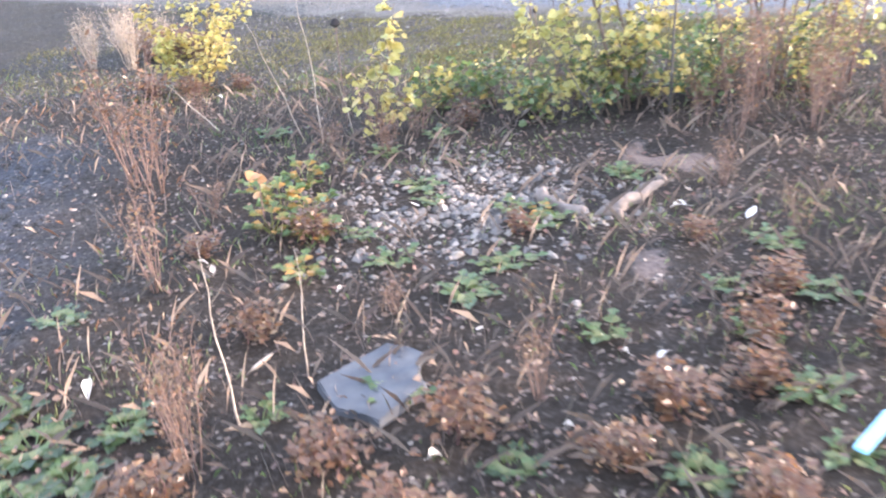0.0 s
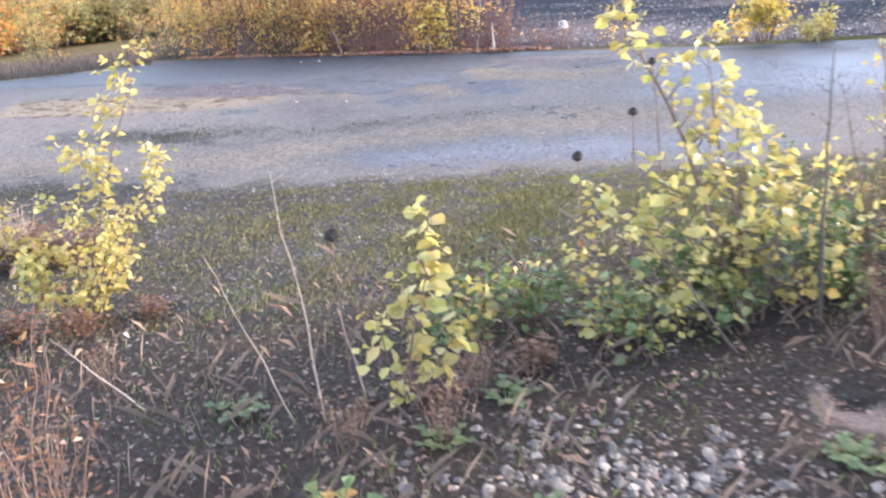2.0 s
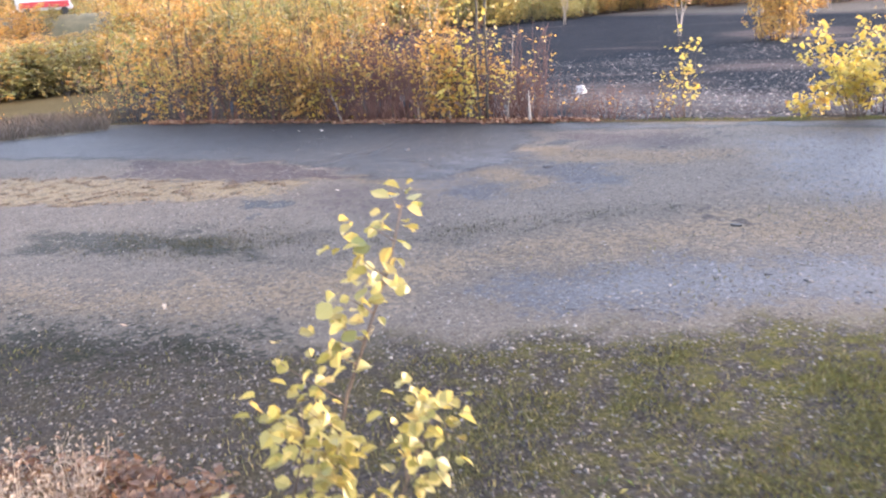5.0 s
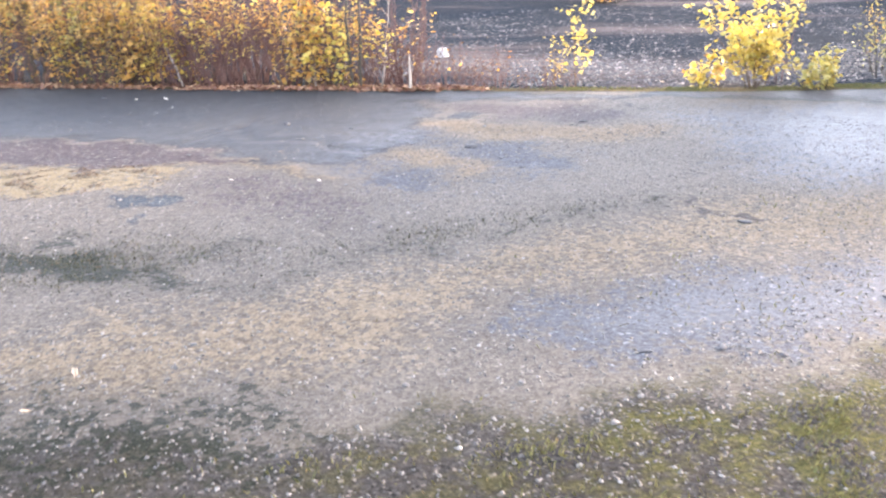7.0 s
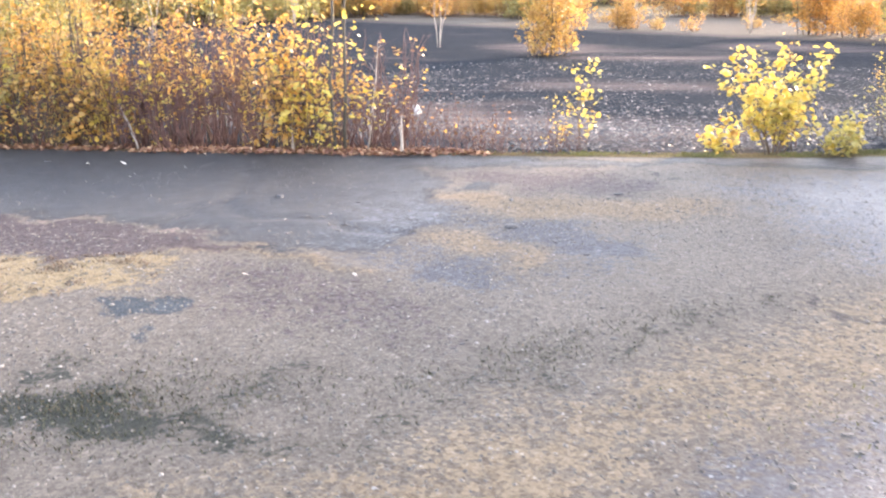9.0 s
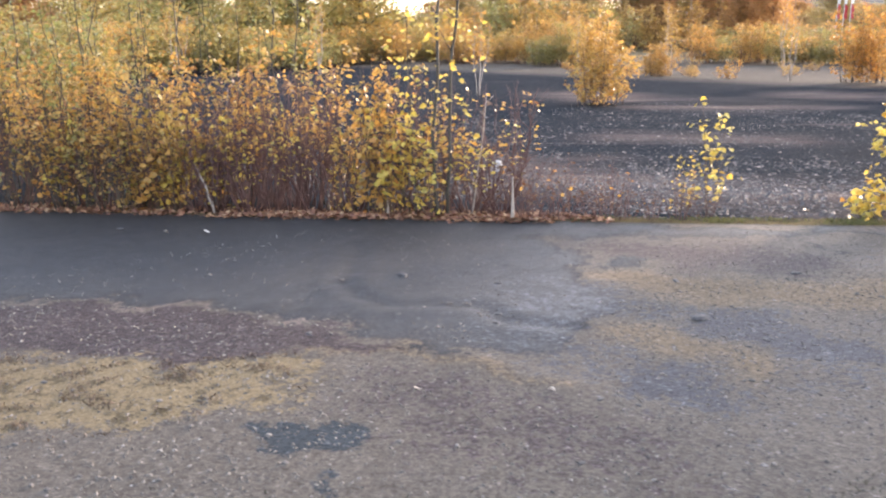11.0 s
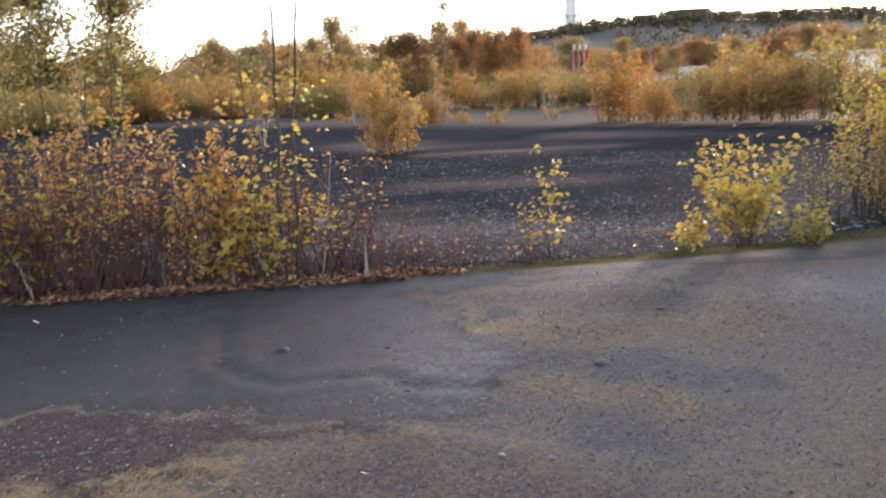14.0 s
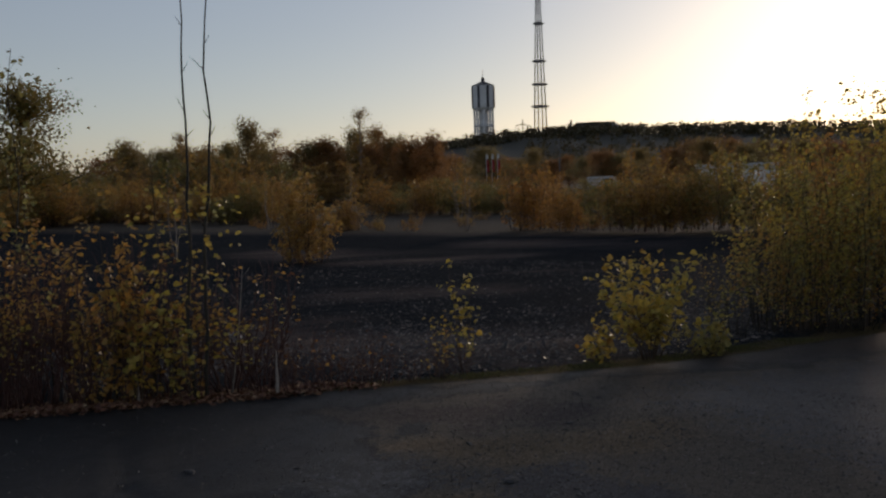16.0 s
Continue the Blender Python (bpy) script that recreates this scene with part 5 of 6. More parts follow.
# sparse growth on the open part of the edge
S_spr = shrub("sparse low shrub with few brown and yellow leaves", 110, 0.66, 11, 0.34, 8, 0.18, 1, 0.036, M_bark_red, [M_leaf_rust, M_leaf_amber, M_leaf_rust], 0.2, 0.005, "shrub", "sparse growth at the far edge", leafy=0.6)
copies(S_spr, [(3.07, 14.62, 0, 1, 1), (3.32, 14.5, 1, 0.9, 0.8), (3.2, 14.8, 2, 0.9, 1.0), (3.55, 14.25, 3, 0.7, 0.6), (3.75, 14.1, 4, 0.8, 0.7), (3.98, 13.95, 5, 0.6, 0.5), (2.95, 14.9, 2.5, 0.9, 0.8), (4.2, 13.8, 1.5, 0.7, 0.7), (3.6, 14.6, 0.5, 0.9, 0.9), (3.9, 14.4, 3.5, 0.9, 0.8), (3.0, 15.3, 4.5, 0.9, 1.2), (4.45, 13.7, 3.1, 0.6, 0.5)])
put_at(shrub("single thin sapling with scattered yellow leaves", 111, 1.05, 3, 0.14, 9, 0.16, 4, 0.058, M_bark_brown, [M_leaf_yellow, M_leaf_limes], 0.15, 0.006, "sapling"), 4.62, 13.80)
put_at(shrub("low side sapling with scattered pale leaves", 112, 0.6, 3, 0.25, 6, 0.16, 4, 0.036, M_bark_brown, [M_leaf_yellow, M_leaf_amber], 0.15, 0.005, "sapling"), 4.45, 14.0)
# the round yellow bush on the edge
put_at(shrub("round bright yellow bush at gravel edge", 120, 1.1, 13, 0.72, 10, 0.26, 9, 0.060, M_bark_brown, [M_leaf_yellow, M_leaf_yellow, M_leaf_limes], 0.15, 0.008, "bush", base=0.12), 5.84, 12.32)
put_at(shrub("low yellow green bush beside larger one", 121, 0.42, 7, 0.36, 7, 0.18, 6, 0.056, M_bark_brown, [M_leaf_yellow, M_leaf_yellow, M_leaf_limes], 0.08, 0.006, "bush"), 6.26, 11.82)
put_at(shrub("small yellow branches beside round bush", 122, 0.42, 4, 0.3, 7, 0.16, 5, 0.066, M_bark_brown, [M_leaf_yellow, M_leaf_amber], 0.08, 0.005, "bush"), 5.62, 12.78)
put_at(shrub("thin open shrub with few yellow leaves", 123, 1.15, 5, 0.35, 7, 0.24, 2, 0.036, M_bark_red, [M_leaf_amber, M_leaf_yellow], 0.25, 0.007, "shrub"), 6.35, 12.5)

# the tall thicket where the edge turns
T_big = shrub("tall dense birch thicket with amber leaves", 130, 2.6, 11, 0.85, 22, 0.50, 10, 0.050, M_bark_dark, [M_leaf_amber, M_leaf_olive, M_leaf_yellow, M_leaf_amber], 0.03, 0.010, "birch", "tall birches where the edge turns", "birch", base=0.6)
copies(T_big, [(8.75, 10.95, 0, 0.85, 0.85), (9.25, 10.5, 1.2, 1.0, 1.08), (9.0, 11.7, 2.2, 0.9, 0.9), (9.9, 11.0, 3.2, 1.1, 1.15), (10.2, 10.2, 4.2, 1.1, 1.2), (10.6, 12.0, 5.2, 1.0, 1.0), (11.4, 10.8, 0.7, 1.1, 1.2), (9.4, 9.6, 2.0, 1.1, 1.2), (11.5, 9.4, 1.0, 1.2, 1.2), (8.35, 11.35, 3.0, 0.65, 0.62)])
S_thin = shrub("thin open shrub with scattered small leaves", 131, 1.2, 6, 0.4, 9, 0.26, 4, 0.036, M_bark_dark, [M_leaf_limes, M_leaf_amber, M_leaf_yellow], 0.2, 0.007, "shrub", "thin shrubs where the edge turns")
copies(S_thin, [(7.5, 11.9, 0, 1, 1), (7.9, 11.5, 1, 1, 1.1), (7.75, 12.2, 2, 0.8, 0.8), (8.1, 11.0, 3, 0.8, 0.8), (8.3, 11.2, 4, 1.3, 1.5), (8.0, 11.7, 5, 1.2, 1.2), (8.45, 10.7, 0.6, 1.2, 1.3)])

# ---------------- scattered pieces beyond the edge ----------------
put = rock_geo(random.Random(5), 0.10, 0.085, 0.14, 0.15, 5, 9).mesh("pale_block", M_block)
tagged(new("pale_block", put), "pale rounded stone block on black shale", "stone").location = (4.95, 17.27, gz(4.95, 17.27))
for i, (x, y, s) in enumerate([(5.42, 13.30, 0.04), (0.54, 15.9, 0.028), (-1.65, 9.31, 0.03), (1.35, 15.95, 0.025), (-0.095, 11.9, 0.018), (0.383, 11.52, 0.02), (0.9, 16.55, 0.03), (-1.85, 9.05, 0.02), (0.25, 16.2, 0.018)]):
    ob = tagged(new("white_scrap", PALE[i % 3]), "small white scrap lying on hard ground", "scrap", "white scraps on the ground")
    ob.matrix_basis = Matrix.Translation((x, y, gz(x, y) + 0.012)) @ Matrix.Rotation(i * 2.3, 4, "Z") @ Matrix.Scale(s * 2.0, 4)
DARK_PLACES = [(1.85, 11.77, 0.045), (1.05, 13.7, 0.04), (0.31, 8.16, 0.022), (0.58, 8.01, 0.02), (1.96, 9.09, 0.03), (2.2, 9.0, 0.02), (1.59, 7.96, 0.02), (3.2, 12.0, 0.03), (2.4, 12.4, 0.03), (0.0, 16.6, 0.03)]
stone_rng = random.Random(19)
for k in range(80):
    cx, cy, spread = stone_rng.choice([(2.6, 11.2, 0.7), (1.4, 11.1, 0.5), (1.2, 8.2, 0.6), (3.6, 11.5, 0.6), (0.6, 12.9, 0.6), (0.2, 10.0, 0.9)])
    DARK_PLACES.append((cx + stone_rng.gauss(0, spread), cy + stone_rng.gauss(0, spread * 0.6), stone_rng.uniform(0.008, 0.018)))
DARK = [rock_geo(rng, 1, rng.uniform(0.5, 0.9), rng.uniform(0.4, 0.6)).mesh("dark_stone", M_shale) for _ in range(3)]
for i, (x, y, s) in enumerate(DARK_PLACES):
    ob = tagged(new("dark_stone", DARK[i % 3]), "small dark stone lying on gravel", "stone", "dark stones on the gravel")
    ob.matrix_basis = Matrix.Translation((x, y, gz(x, y) + s * 0.1)) @ Matrix.Rotation(i * 1.3, 4, "Z") @ Matrix.Diagonal((s * 1.5, s, s * 0.7, 1))

# ---------------- growth across the black field ----------------
F_round = shrub("round amber birch bush on black field", 140, 2.2, 18, 0.80, 18, 0.46, 14, 0.075, M_bark_brown, [M_leaf_amber], 0.02, 0.012, "bush", "birches across the field", "birch_bush", base=0.8, far=True)
copies(F_round, [(13.9, 24.0, 0, 1.0, 1.02), (27.4, 24.7, 1.5, 1.35, 1.18), (26.8, 33.0, 2.5, 1.0, 0.6), (26.5, 22.8, 3.5, 0.9, 0.7)])
F_slim = shrub("slim amber birch with bare pale trunk", 141, 2.75, 3, 0.32, 14, 0.50, 8, 0.075, M_bark_white, [M_leaf_amber], 0.3, 0.017, "birch", "birches across the field", "birch_bush", far=True)
copies(F_slim, [(26.9, 27.15, 0, 1.0, 1.0), (14.2, 29.0, 1.0, 1.0, 0.95), (27.5, 38.0, 2.0, 1.0, 1.0), (29.5, 18.0, 3.0, 1.2, 1.2), (28.0, 15.5, 4.0, 1.1, 1.05), (30.5, 22.0, 5.0, 1.2, 1.15), (31.0, 30.0, 1.5, 1.2, 1.2), (30.0, 35.0, 2.5, 1.2, 1.1), (18.0, 45.0, 0.5, 1.3, 1.3), (10.0, 41.0, 1.8, 1.3, 1.2)])
F_small = shrub("small brown and yellow shrub at field edge", 142, 1.0, 8, 0.5, 9, 0.28, 8, 0.065, M_bark_red, [M_leaf_amber], 0.04, 0.010, "shrub", "low growth across the field", base=0.7, far=True)
rng = random.Random(31)
fs = [(26.6, 29.5, 0, 0.9, 0.8), (26.7, 31.2, 1, 0.8, 0.7), (26.3, 21.8, 2, 1.0, 0.8)]
for k in range(18):
    fs.append((27.0 + rng.uniform(0, 9), 14 + k * 1.7 + rng.uniform(-0.6, 0.6), rng.uniform(0, 6), rng.uniform(0.5, 1.0), rng.uniform(0.35, 0.7)))
copies(F_small, fs)
F_hedge = shrub("dense amber and olive birch scrub", 143, 2.4, 18, 1.25, 15, 0.7, 10, 0.095, M_bark_red, [M_leaf_amber], 0.02, 0.012, "scrub", "scrub belt behind the field", "birch_scrub", base=0.8, far=True)
F_hedge2 = shrub("dense olive and yellow birch scrub", 144, 2.2, 18, 1.3, 15, 0.7, 10, 0.095, M_bark_dark, [M_leaf_olive], 0.02, 0.012, "scrub", "scrub belt behind the field", "birch_scrub", base=0.8, far=True)
ha, hb = [], []
for k in range(16):       # clump at the turn of the field
    (ha if k % 3 else hb).append((25.6 + rng.uniform(0, 3.5), 11.0 + k * 0.65, rng.uniform(0, 6), rng.uniform(0.7, 1.15), rng.uniform(0.55, 1.15)))
for k in range(110):      # belt all along the far side
    (ha if rng.random() < 0.5 else hb).append(((40.5 if 24 < k < 62 else 31.5) + rng.uniform(0, 6), -6 + k * 0.8 + rng.uniform(-0.6, 0.6), rng.uniform(0, 6), rng.uniform(0.8, 1.4), rng.uniform(0.45, 1.0) if 24 < k < 62 else rng.uniform(0.5, 1.15)))
for k in range(60):       # belt on the side of the thicket
    t = k / 59
    (ha if rng.random() < 0.4 else hb).append((-14 + 44 * t + rng.uniform(-0.8, 0.8), 38 + 20 * t + rng.uniform(-2, 2), rng.uniform(0, 6), rng.uniform(1.0, 1.4), rng.uniform(0.8, 1.15)))
for k in range(36):       # nearer belt behind the thicket
    t = k / 35
    (ha if rng.random() < 0.4 else hb).append((-9 + 13 * t + rng.uniform(-0.8, 0.8), 26.5 + 5.0 * t + rng.uniform(-1.2, 1.2), rng.uniform(0, 6), rng.uniform(0.8, 1.1), rng.uniform(0.7, 1.0)))
for k in range(46):       # low growth before the distant woods
    az = radians(-14 + k * 1.65 + rng.uniform(-0.5, 0.5))
    d = rng.uniform(78, 100)
    (ha if rng.random() < 0.5 else hb).append((-2.87 + d * math.sin(az), 9.19 + d * math.cos(az), rng.uniform(0, 6), rng.uniform(2.0, 2.8), rng.uniform(0.8, 1.2) if k > 40 else rng.uniform(1.5, 2.4)))
in_gap = lambda p: abs(p[0] + 1.51 + 0.0787 * (p[1] - 3.75)) < 2.6 and 22 < p[1] < 88    # lower scrub before a parked van
lowered = lambda p: (*p[:4], 0.58) if in_gap(p) else p
ha, hb = [lowered(p) for p in ha], [lowered(p) for p in hb]
copies(F_hedge, ha)
copies(F_hedge2, hb)


# ---------------- distant woods, hill, tower and mast ----------------
def polar(az, d):
    return -2.87 + d * math.sin(radians(az)), 9.19 + d * math.cos(radians(az))


def tree(label, seed, h, crown, leaf, n, trunk_mat, mat, open_crown=0.0, group="distant trees"):
    """A trunk with limbs and a crown made of many small leaves in clumps."""
    rr = random.Random(seed)
    root = tagged(new("tree"), label, "tree", group)
    root.empty_display_size = 1.0
    g = Geo()
    pts = stem_points(rr, (0, 0, -0.2), (rr.uniform(-0.3, 0.3), rr.uniform(-0.3, 0.3), h * 0.92), 9, 0.02)
    g.tube(pts, [h * 0.02 * (1 - 0.85 * i / 8) for i in range(9)], 7)
    clumps = []
    lop = [rr.uniform(0.4, 1.25) for _ in range(6)]
    for k in range(60):
        f = rr.uniform(0.10, 1.0)
        i = min(int(f * 8), 7)
        p = pts[i].lerp(pts[i + 1], f * 8 - i)
        a = rr.uniform(0, 6.28)
        L = crown * (1.05 - 0.85 * f ** 1.6) * lop[int(a * 0.954) % 6] * rr.uniform(0.35, 1.15)
        q = p + Vector((math.cos(a) * L, math.sin(a) * L, L * rr.uniform(0.2, 0.8)))
        g.tube([p, p.lerp(q, 0.5) + Vector((0, 0, 0.1)), q], [h * 0.006, h * 0.004, h * 0.0015], 4)
        clumps += [q, q, p.lerp(q, 0.65)]
    part("trunk", g.mesh("trunk", trunk_mat, True), root)
    lf = Geo()
    sp = crown * (0.17 - 0.05 * open_crown)
    for k in range(n):
        c = rr.choice(clumps)
        p = c + Vector((rr.gauss(0, sp), rr.gauss(0, sp), rr.gauss(0, sp * 0.8)))
        if p.z > 0.04 * h:
            d, nrm = leaf_way(rr, rr.uniform(0, 6.28))
            lf.leaf(p, d, nrm, leaf * rr.uniform(0.6, 1.4), 0.9)
    part("crown", lf.mesh("crown", mat), root)
    return root


def far_places(rows):
    out = []
    for az, d, s, sz in rows:
        x, y = polar(az, d)
        out.append((x, y, az * 3.7, s, sz))
    return out


TR_open = tree("broad open tree with thin olive leaves", 1, 9.5, 4.0, 0.20, 8500, M_bark_dark, M_leaf_olive, 0.5)
copies(TR_open, far_places([(32.6, 62, 1.0, 0.95), (29.0, 60, 1.0, 1.05), (26.0, 66, 1.0, 1.0), (22, 64, 1.1, 0.9), (17, 70, 1.0, 1.0)]))
TR_birch = tree("pale birch with thin see-through crown", 2, 12.0, 3.2, 0.17, 2600, M_bark_white, M_leaf_amber, 0.8)
copies(TR_birch, far_places([(52.3, 110, 1.0, 0.98), (41.5, 118, 1.0, 0.8), (47.0, 122, 0.9, 0.85)]))
TR_dark = tree("dense dark autumn tree in distant wood", 3, 8.0, 3.6, 0.20, 6500, M_bark_dark, M_leaf_woods)
TR_rust = tree("rust brown autumn tree in distant wood", 4, 8.0, 3.4, 0.20, 6500, M_bark_dark, leaf_material("leaf_russet", [(0.0, (0.54, 0.25, 0.09)), (0.5, (0.64, 0.32, 0.11)), (1.0, (0.46, 0.28, 0.10))], trans=0.6))
rng = random.Random(51)
dk, ru = [], []
for k in range(70):
    az = -12 + k * 0.98 + rng.uniform(-0.5, 0.5)
    row = (az, rng.uniform(105, 135), rng.uniform(0.9, 1.3), rng.uniform(0.75, 1.0) * (0.62 if 34 < az < 36.5 else 1.0))
    (ru if rng.random() < (0.65 if az > 47 else 0.25) else dk).append(row)
for az, s in ((38.3, 1.2), (38.9, 1.15), (45.4, 1.25), (46.2, 1.3), (50.2, 1.1), (51.0, 1.15), (53.5, 1.15), (54.6, 1.1), (55.6, 1.05), (52.0, 1.1), (53.0, 1.0), (54.0, 1.2), (55.1, 1.0), (56.2, 1.0), (57.0, 0.9), (49.4, 1.0), (48.6, 0.9), (43.0, 1.0), (44.2, 1.1), (41.5, 0.95), (40.2, 1.0)):
    (ru if az > 47 and rng.random() < 0.7 else dk).append((az, 112 + rng.uniform(-9, 9), rng.uniform(0.5, 0.85), s * rng.uniform(0.62, 1.05)))
for k in range(34):
    az = 57 + k * 1.05
    row = (az, rng.uniform(162, 205), rng.uniform(1.0, 1.5), rng.uniform(0.75, 1.1))
    (ru if rng.random() < 0.4 else dk).append(row)
for k in range(70):       # woods all round, behind the walker
    az = 95 + k * 3.6
    dk.append((az, rng.uniform(90, 140), rng.uniform(1.2, 1.8), rng.uniform(0.9, 1.3)))
copies(TR_dark, far_places(dk))
copies(TR_rust, far_places(ru))


def hill():
    """A long wooded rise, with a bare slope on it, as one sheet."""
    azs = np.linspace(40, 110, 90)
    ds = np.linspace(230, 620, 26)
    top = np.interp(azs, [40, 50, 54, 57, 60, 64, 67, 72, 78, 90, 110], [0, 4, 13, 19, 23, 25, 26, 24, 23, 18, 10])
    verts, faces = [], []
    for i, d in enumerate(ds):
        f = min(1.0, max(0.0, (d - 240) / 210)) ** 1.2
        for j, az in enumerate(azs):
            x, y = polar(az, d)
            verts.append((x, y, -0.6 + top[j] * f * (1 + 0.04 * math.sin(j * 0.9 + i))))
    n = len(azs)
    for i in range(len(ds) - 1):
        for j in range(n - 1):
            faces.append((i * n + j, (i + 1) * n + j, (i + 1) * n + j + 1, i * n + j + 1))
    g = Geo()
    g.add(verts, faces)
    s = Nodes("hill_scrub")
    p = s.pos()
    f = s.noise(p, 0.05, 6.0, 0.7)
    s.set("Base Color", s.ramp(f, [(0.3, (0.028, 0.028, 0.017)), (0.55, (0.055, 0.050, 0.030)), (0.7, (0.065, 0.065, 0.05))])).set("Roughness", 0.95)
    tagged(new("hill", g.mesh("hill", s.m, True)), "long low wooded hill in distance", "hill", kind="structure")
    rr = random.Random(4)
    lf = Geo()
    for k in range(2400):
        az = rr.uniform(51, 106)
        d = rr.choice([rr.uniform(250, 440), rr.uniform(425, 470), rr.uniform(425, 470)])
        if 57.5 < az < 63 and 330 < d < 420:
            continue
        ff = min(1.0, max(0.0, (d - 240) / 210)) ** 1.2
        z = -0.6 + float(np.interp(az, [40, 50, 54, 57, 60, 64, 67, 72, 78, 90, 110], [0, 4, 13, 19, 23, 25, 26, 24, 23, 18, 10])) * ff
        x, y = polar(az, d)
        hh, ww = rr.uniform(2.2, 5.0), rr.uniform(1.5, 3.0)
        for q in range(26):
            a = rr.uniform(0, 6.28)
            t = rr.random()
            r = ww * math.sqrt(rr.random()) * (1.1 - 0.8 * t)
            dd, nrm = leaf_way(rr, a)
            lf.leaf((x + r * math.cos(a), y + r * math.sin(a), z + hh * t), dd, nrm, rr.uniform(0.7, 1.5), 0.9)
    tagged(new("hill_woods", lf.mesh("hill_woods", leaf_material("hill_leaf", [(0.0, (0.10, 0.10, 0.04)), (0.5, (0.17, 0.14, 0.05)), (0.8, (0.07, 0.08, 0.035)), (1.0, (0.24, 0.15, 0.06))], trans=0.3))), "dark autumn woods covering distant hill", "woods", kind="stuff")


hill()


def water_tower():
    x, y = polar(60.17, 470)
    root = tagged(new("water_tower"), "grey concrete water tower with octagonal tank", "water tower")
    root.location = (x, y, 20)
    root.rotation_euler = (0, 0, radians(-60))
    def ring(z0, z1, r0, r1, n=12):
        g = Geo()
        g.tube([(0, 0, z0), (0, 0, z1)], [r0, r1], n)
        return g
    part("shaft", ring(0, 20, 2.6, 2.6, 16).mesh("shaft", M_concrete), root)
    part("tank", ring(20, 31.3, 6.0, 6.2, 8).mesh("tank", M_concrete), root)
    part("tank_rim", ring(19.2, 20.4, 5.2, 6.1, 8).mesh("tank_rim", M_concrete), root)
    part("roof", ring(31.3, 33.6, 6.4, 1.2, 8).mesh("roof", M_roof_dark), root)
    part("lantern", ring(33.4, 35.6, 1.0, 0.8, 8).mesh("lantern", M_roof_dark), root)
    part("spire", ring(35.5, 39.5, 0.25, 0.08, 5).mesh("spire", M_steel), root)
    part("ring_beam", ring(10.6, 11.6, 4.9, 4.9, 8).mesh("ring_beam", M_concrete), root)
    leg = Geo()
    leg.tube([(4.7, 0, -1), (4.7, 0, 19.6)], [0.62, 0.62], 6)
    data = leg.mesh("leg", M_concrete)
    rib = Geo()
    rib.box((6.0, 0, 25.6), (0.5, 1.2, 11.0))
    rd = rib.mesh("rib", M_roof_dark)
    for k in range(8):
        part("leg", data, root, m=Matrix.Rotation(k * math.pi / 4, 4, "Z"))
        part("rib", rd, root, m=Matrix.Rotation((k + 0.5) * math.pi / 4, 4, "Z"))


water_tower()


def radio_mast():
    x, y = polar(63.72, 460)
    root = tagged(new("radio_mast"), "tall tapering steel lattice radio mast", "radio mast")
    root.location = (x, y, 22)
    H, R = 96.0, 3.0
    rad = lambda z: R * (1 - z / H) + 0.45
    for k in range(4):
        a = math.pi / 4 + k * math.pi / 2
        g = Geo()
        g.tube([(rad(z) * math.cos(a), rad(z) * math.sin(a), z) for z in (-2, 30, 60, 90)], [0.34, 0.30, 0.26, 0.22], 5)
        part("leg", g.mesh("leg", M_steel), root)
        b = a + math.pi / 2
        z = 0.0
        br = Geo()
        while z < 88:
            step = max(2.2, 3.2 * rad(z) * 0.75)
            p = lambda ang, zz: (rad(zz) * math.cos(ang), rad(zz) * math.sin(ang), zz)
            br.tube([p(a, z), p(b, z + step)], [0.05, 0.05], 4)
            br.tube([p(b, z), p(a, z + step)], [0.05, 0.05], 4)
            br.tube([p(a, z), p(b, z)], [0.05, 0.05], 4)
            z += step
        part("bracing", br.mesh("bracing", M_steel), root)
    for z in (17.0, 28.0, 39.5, 58.0, 74.0):
        g = Geo()
        g.box((0, 0, z), (rad(z) * 2 + 0.8, rad(z) * 2 + 0.8, 0.9))
        part("platform", g.mesh("platform", M_steel), root)
    g = Geo()
    g.tube([(0, 0, 88), (0, 0, 108)], [0.2, 0.1], 5)
    part("antenna", g.mesh("antenna", M_steel), root)


radio_mast()


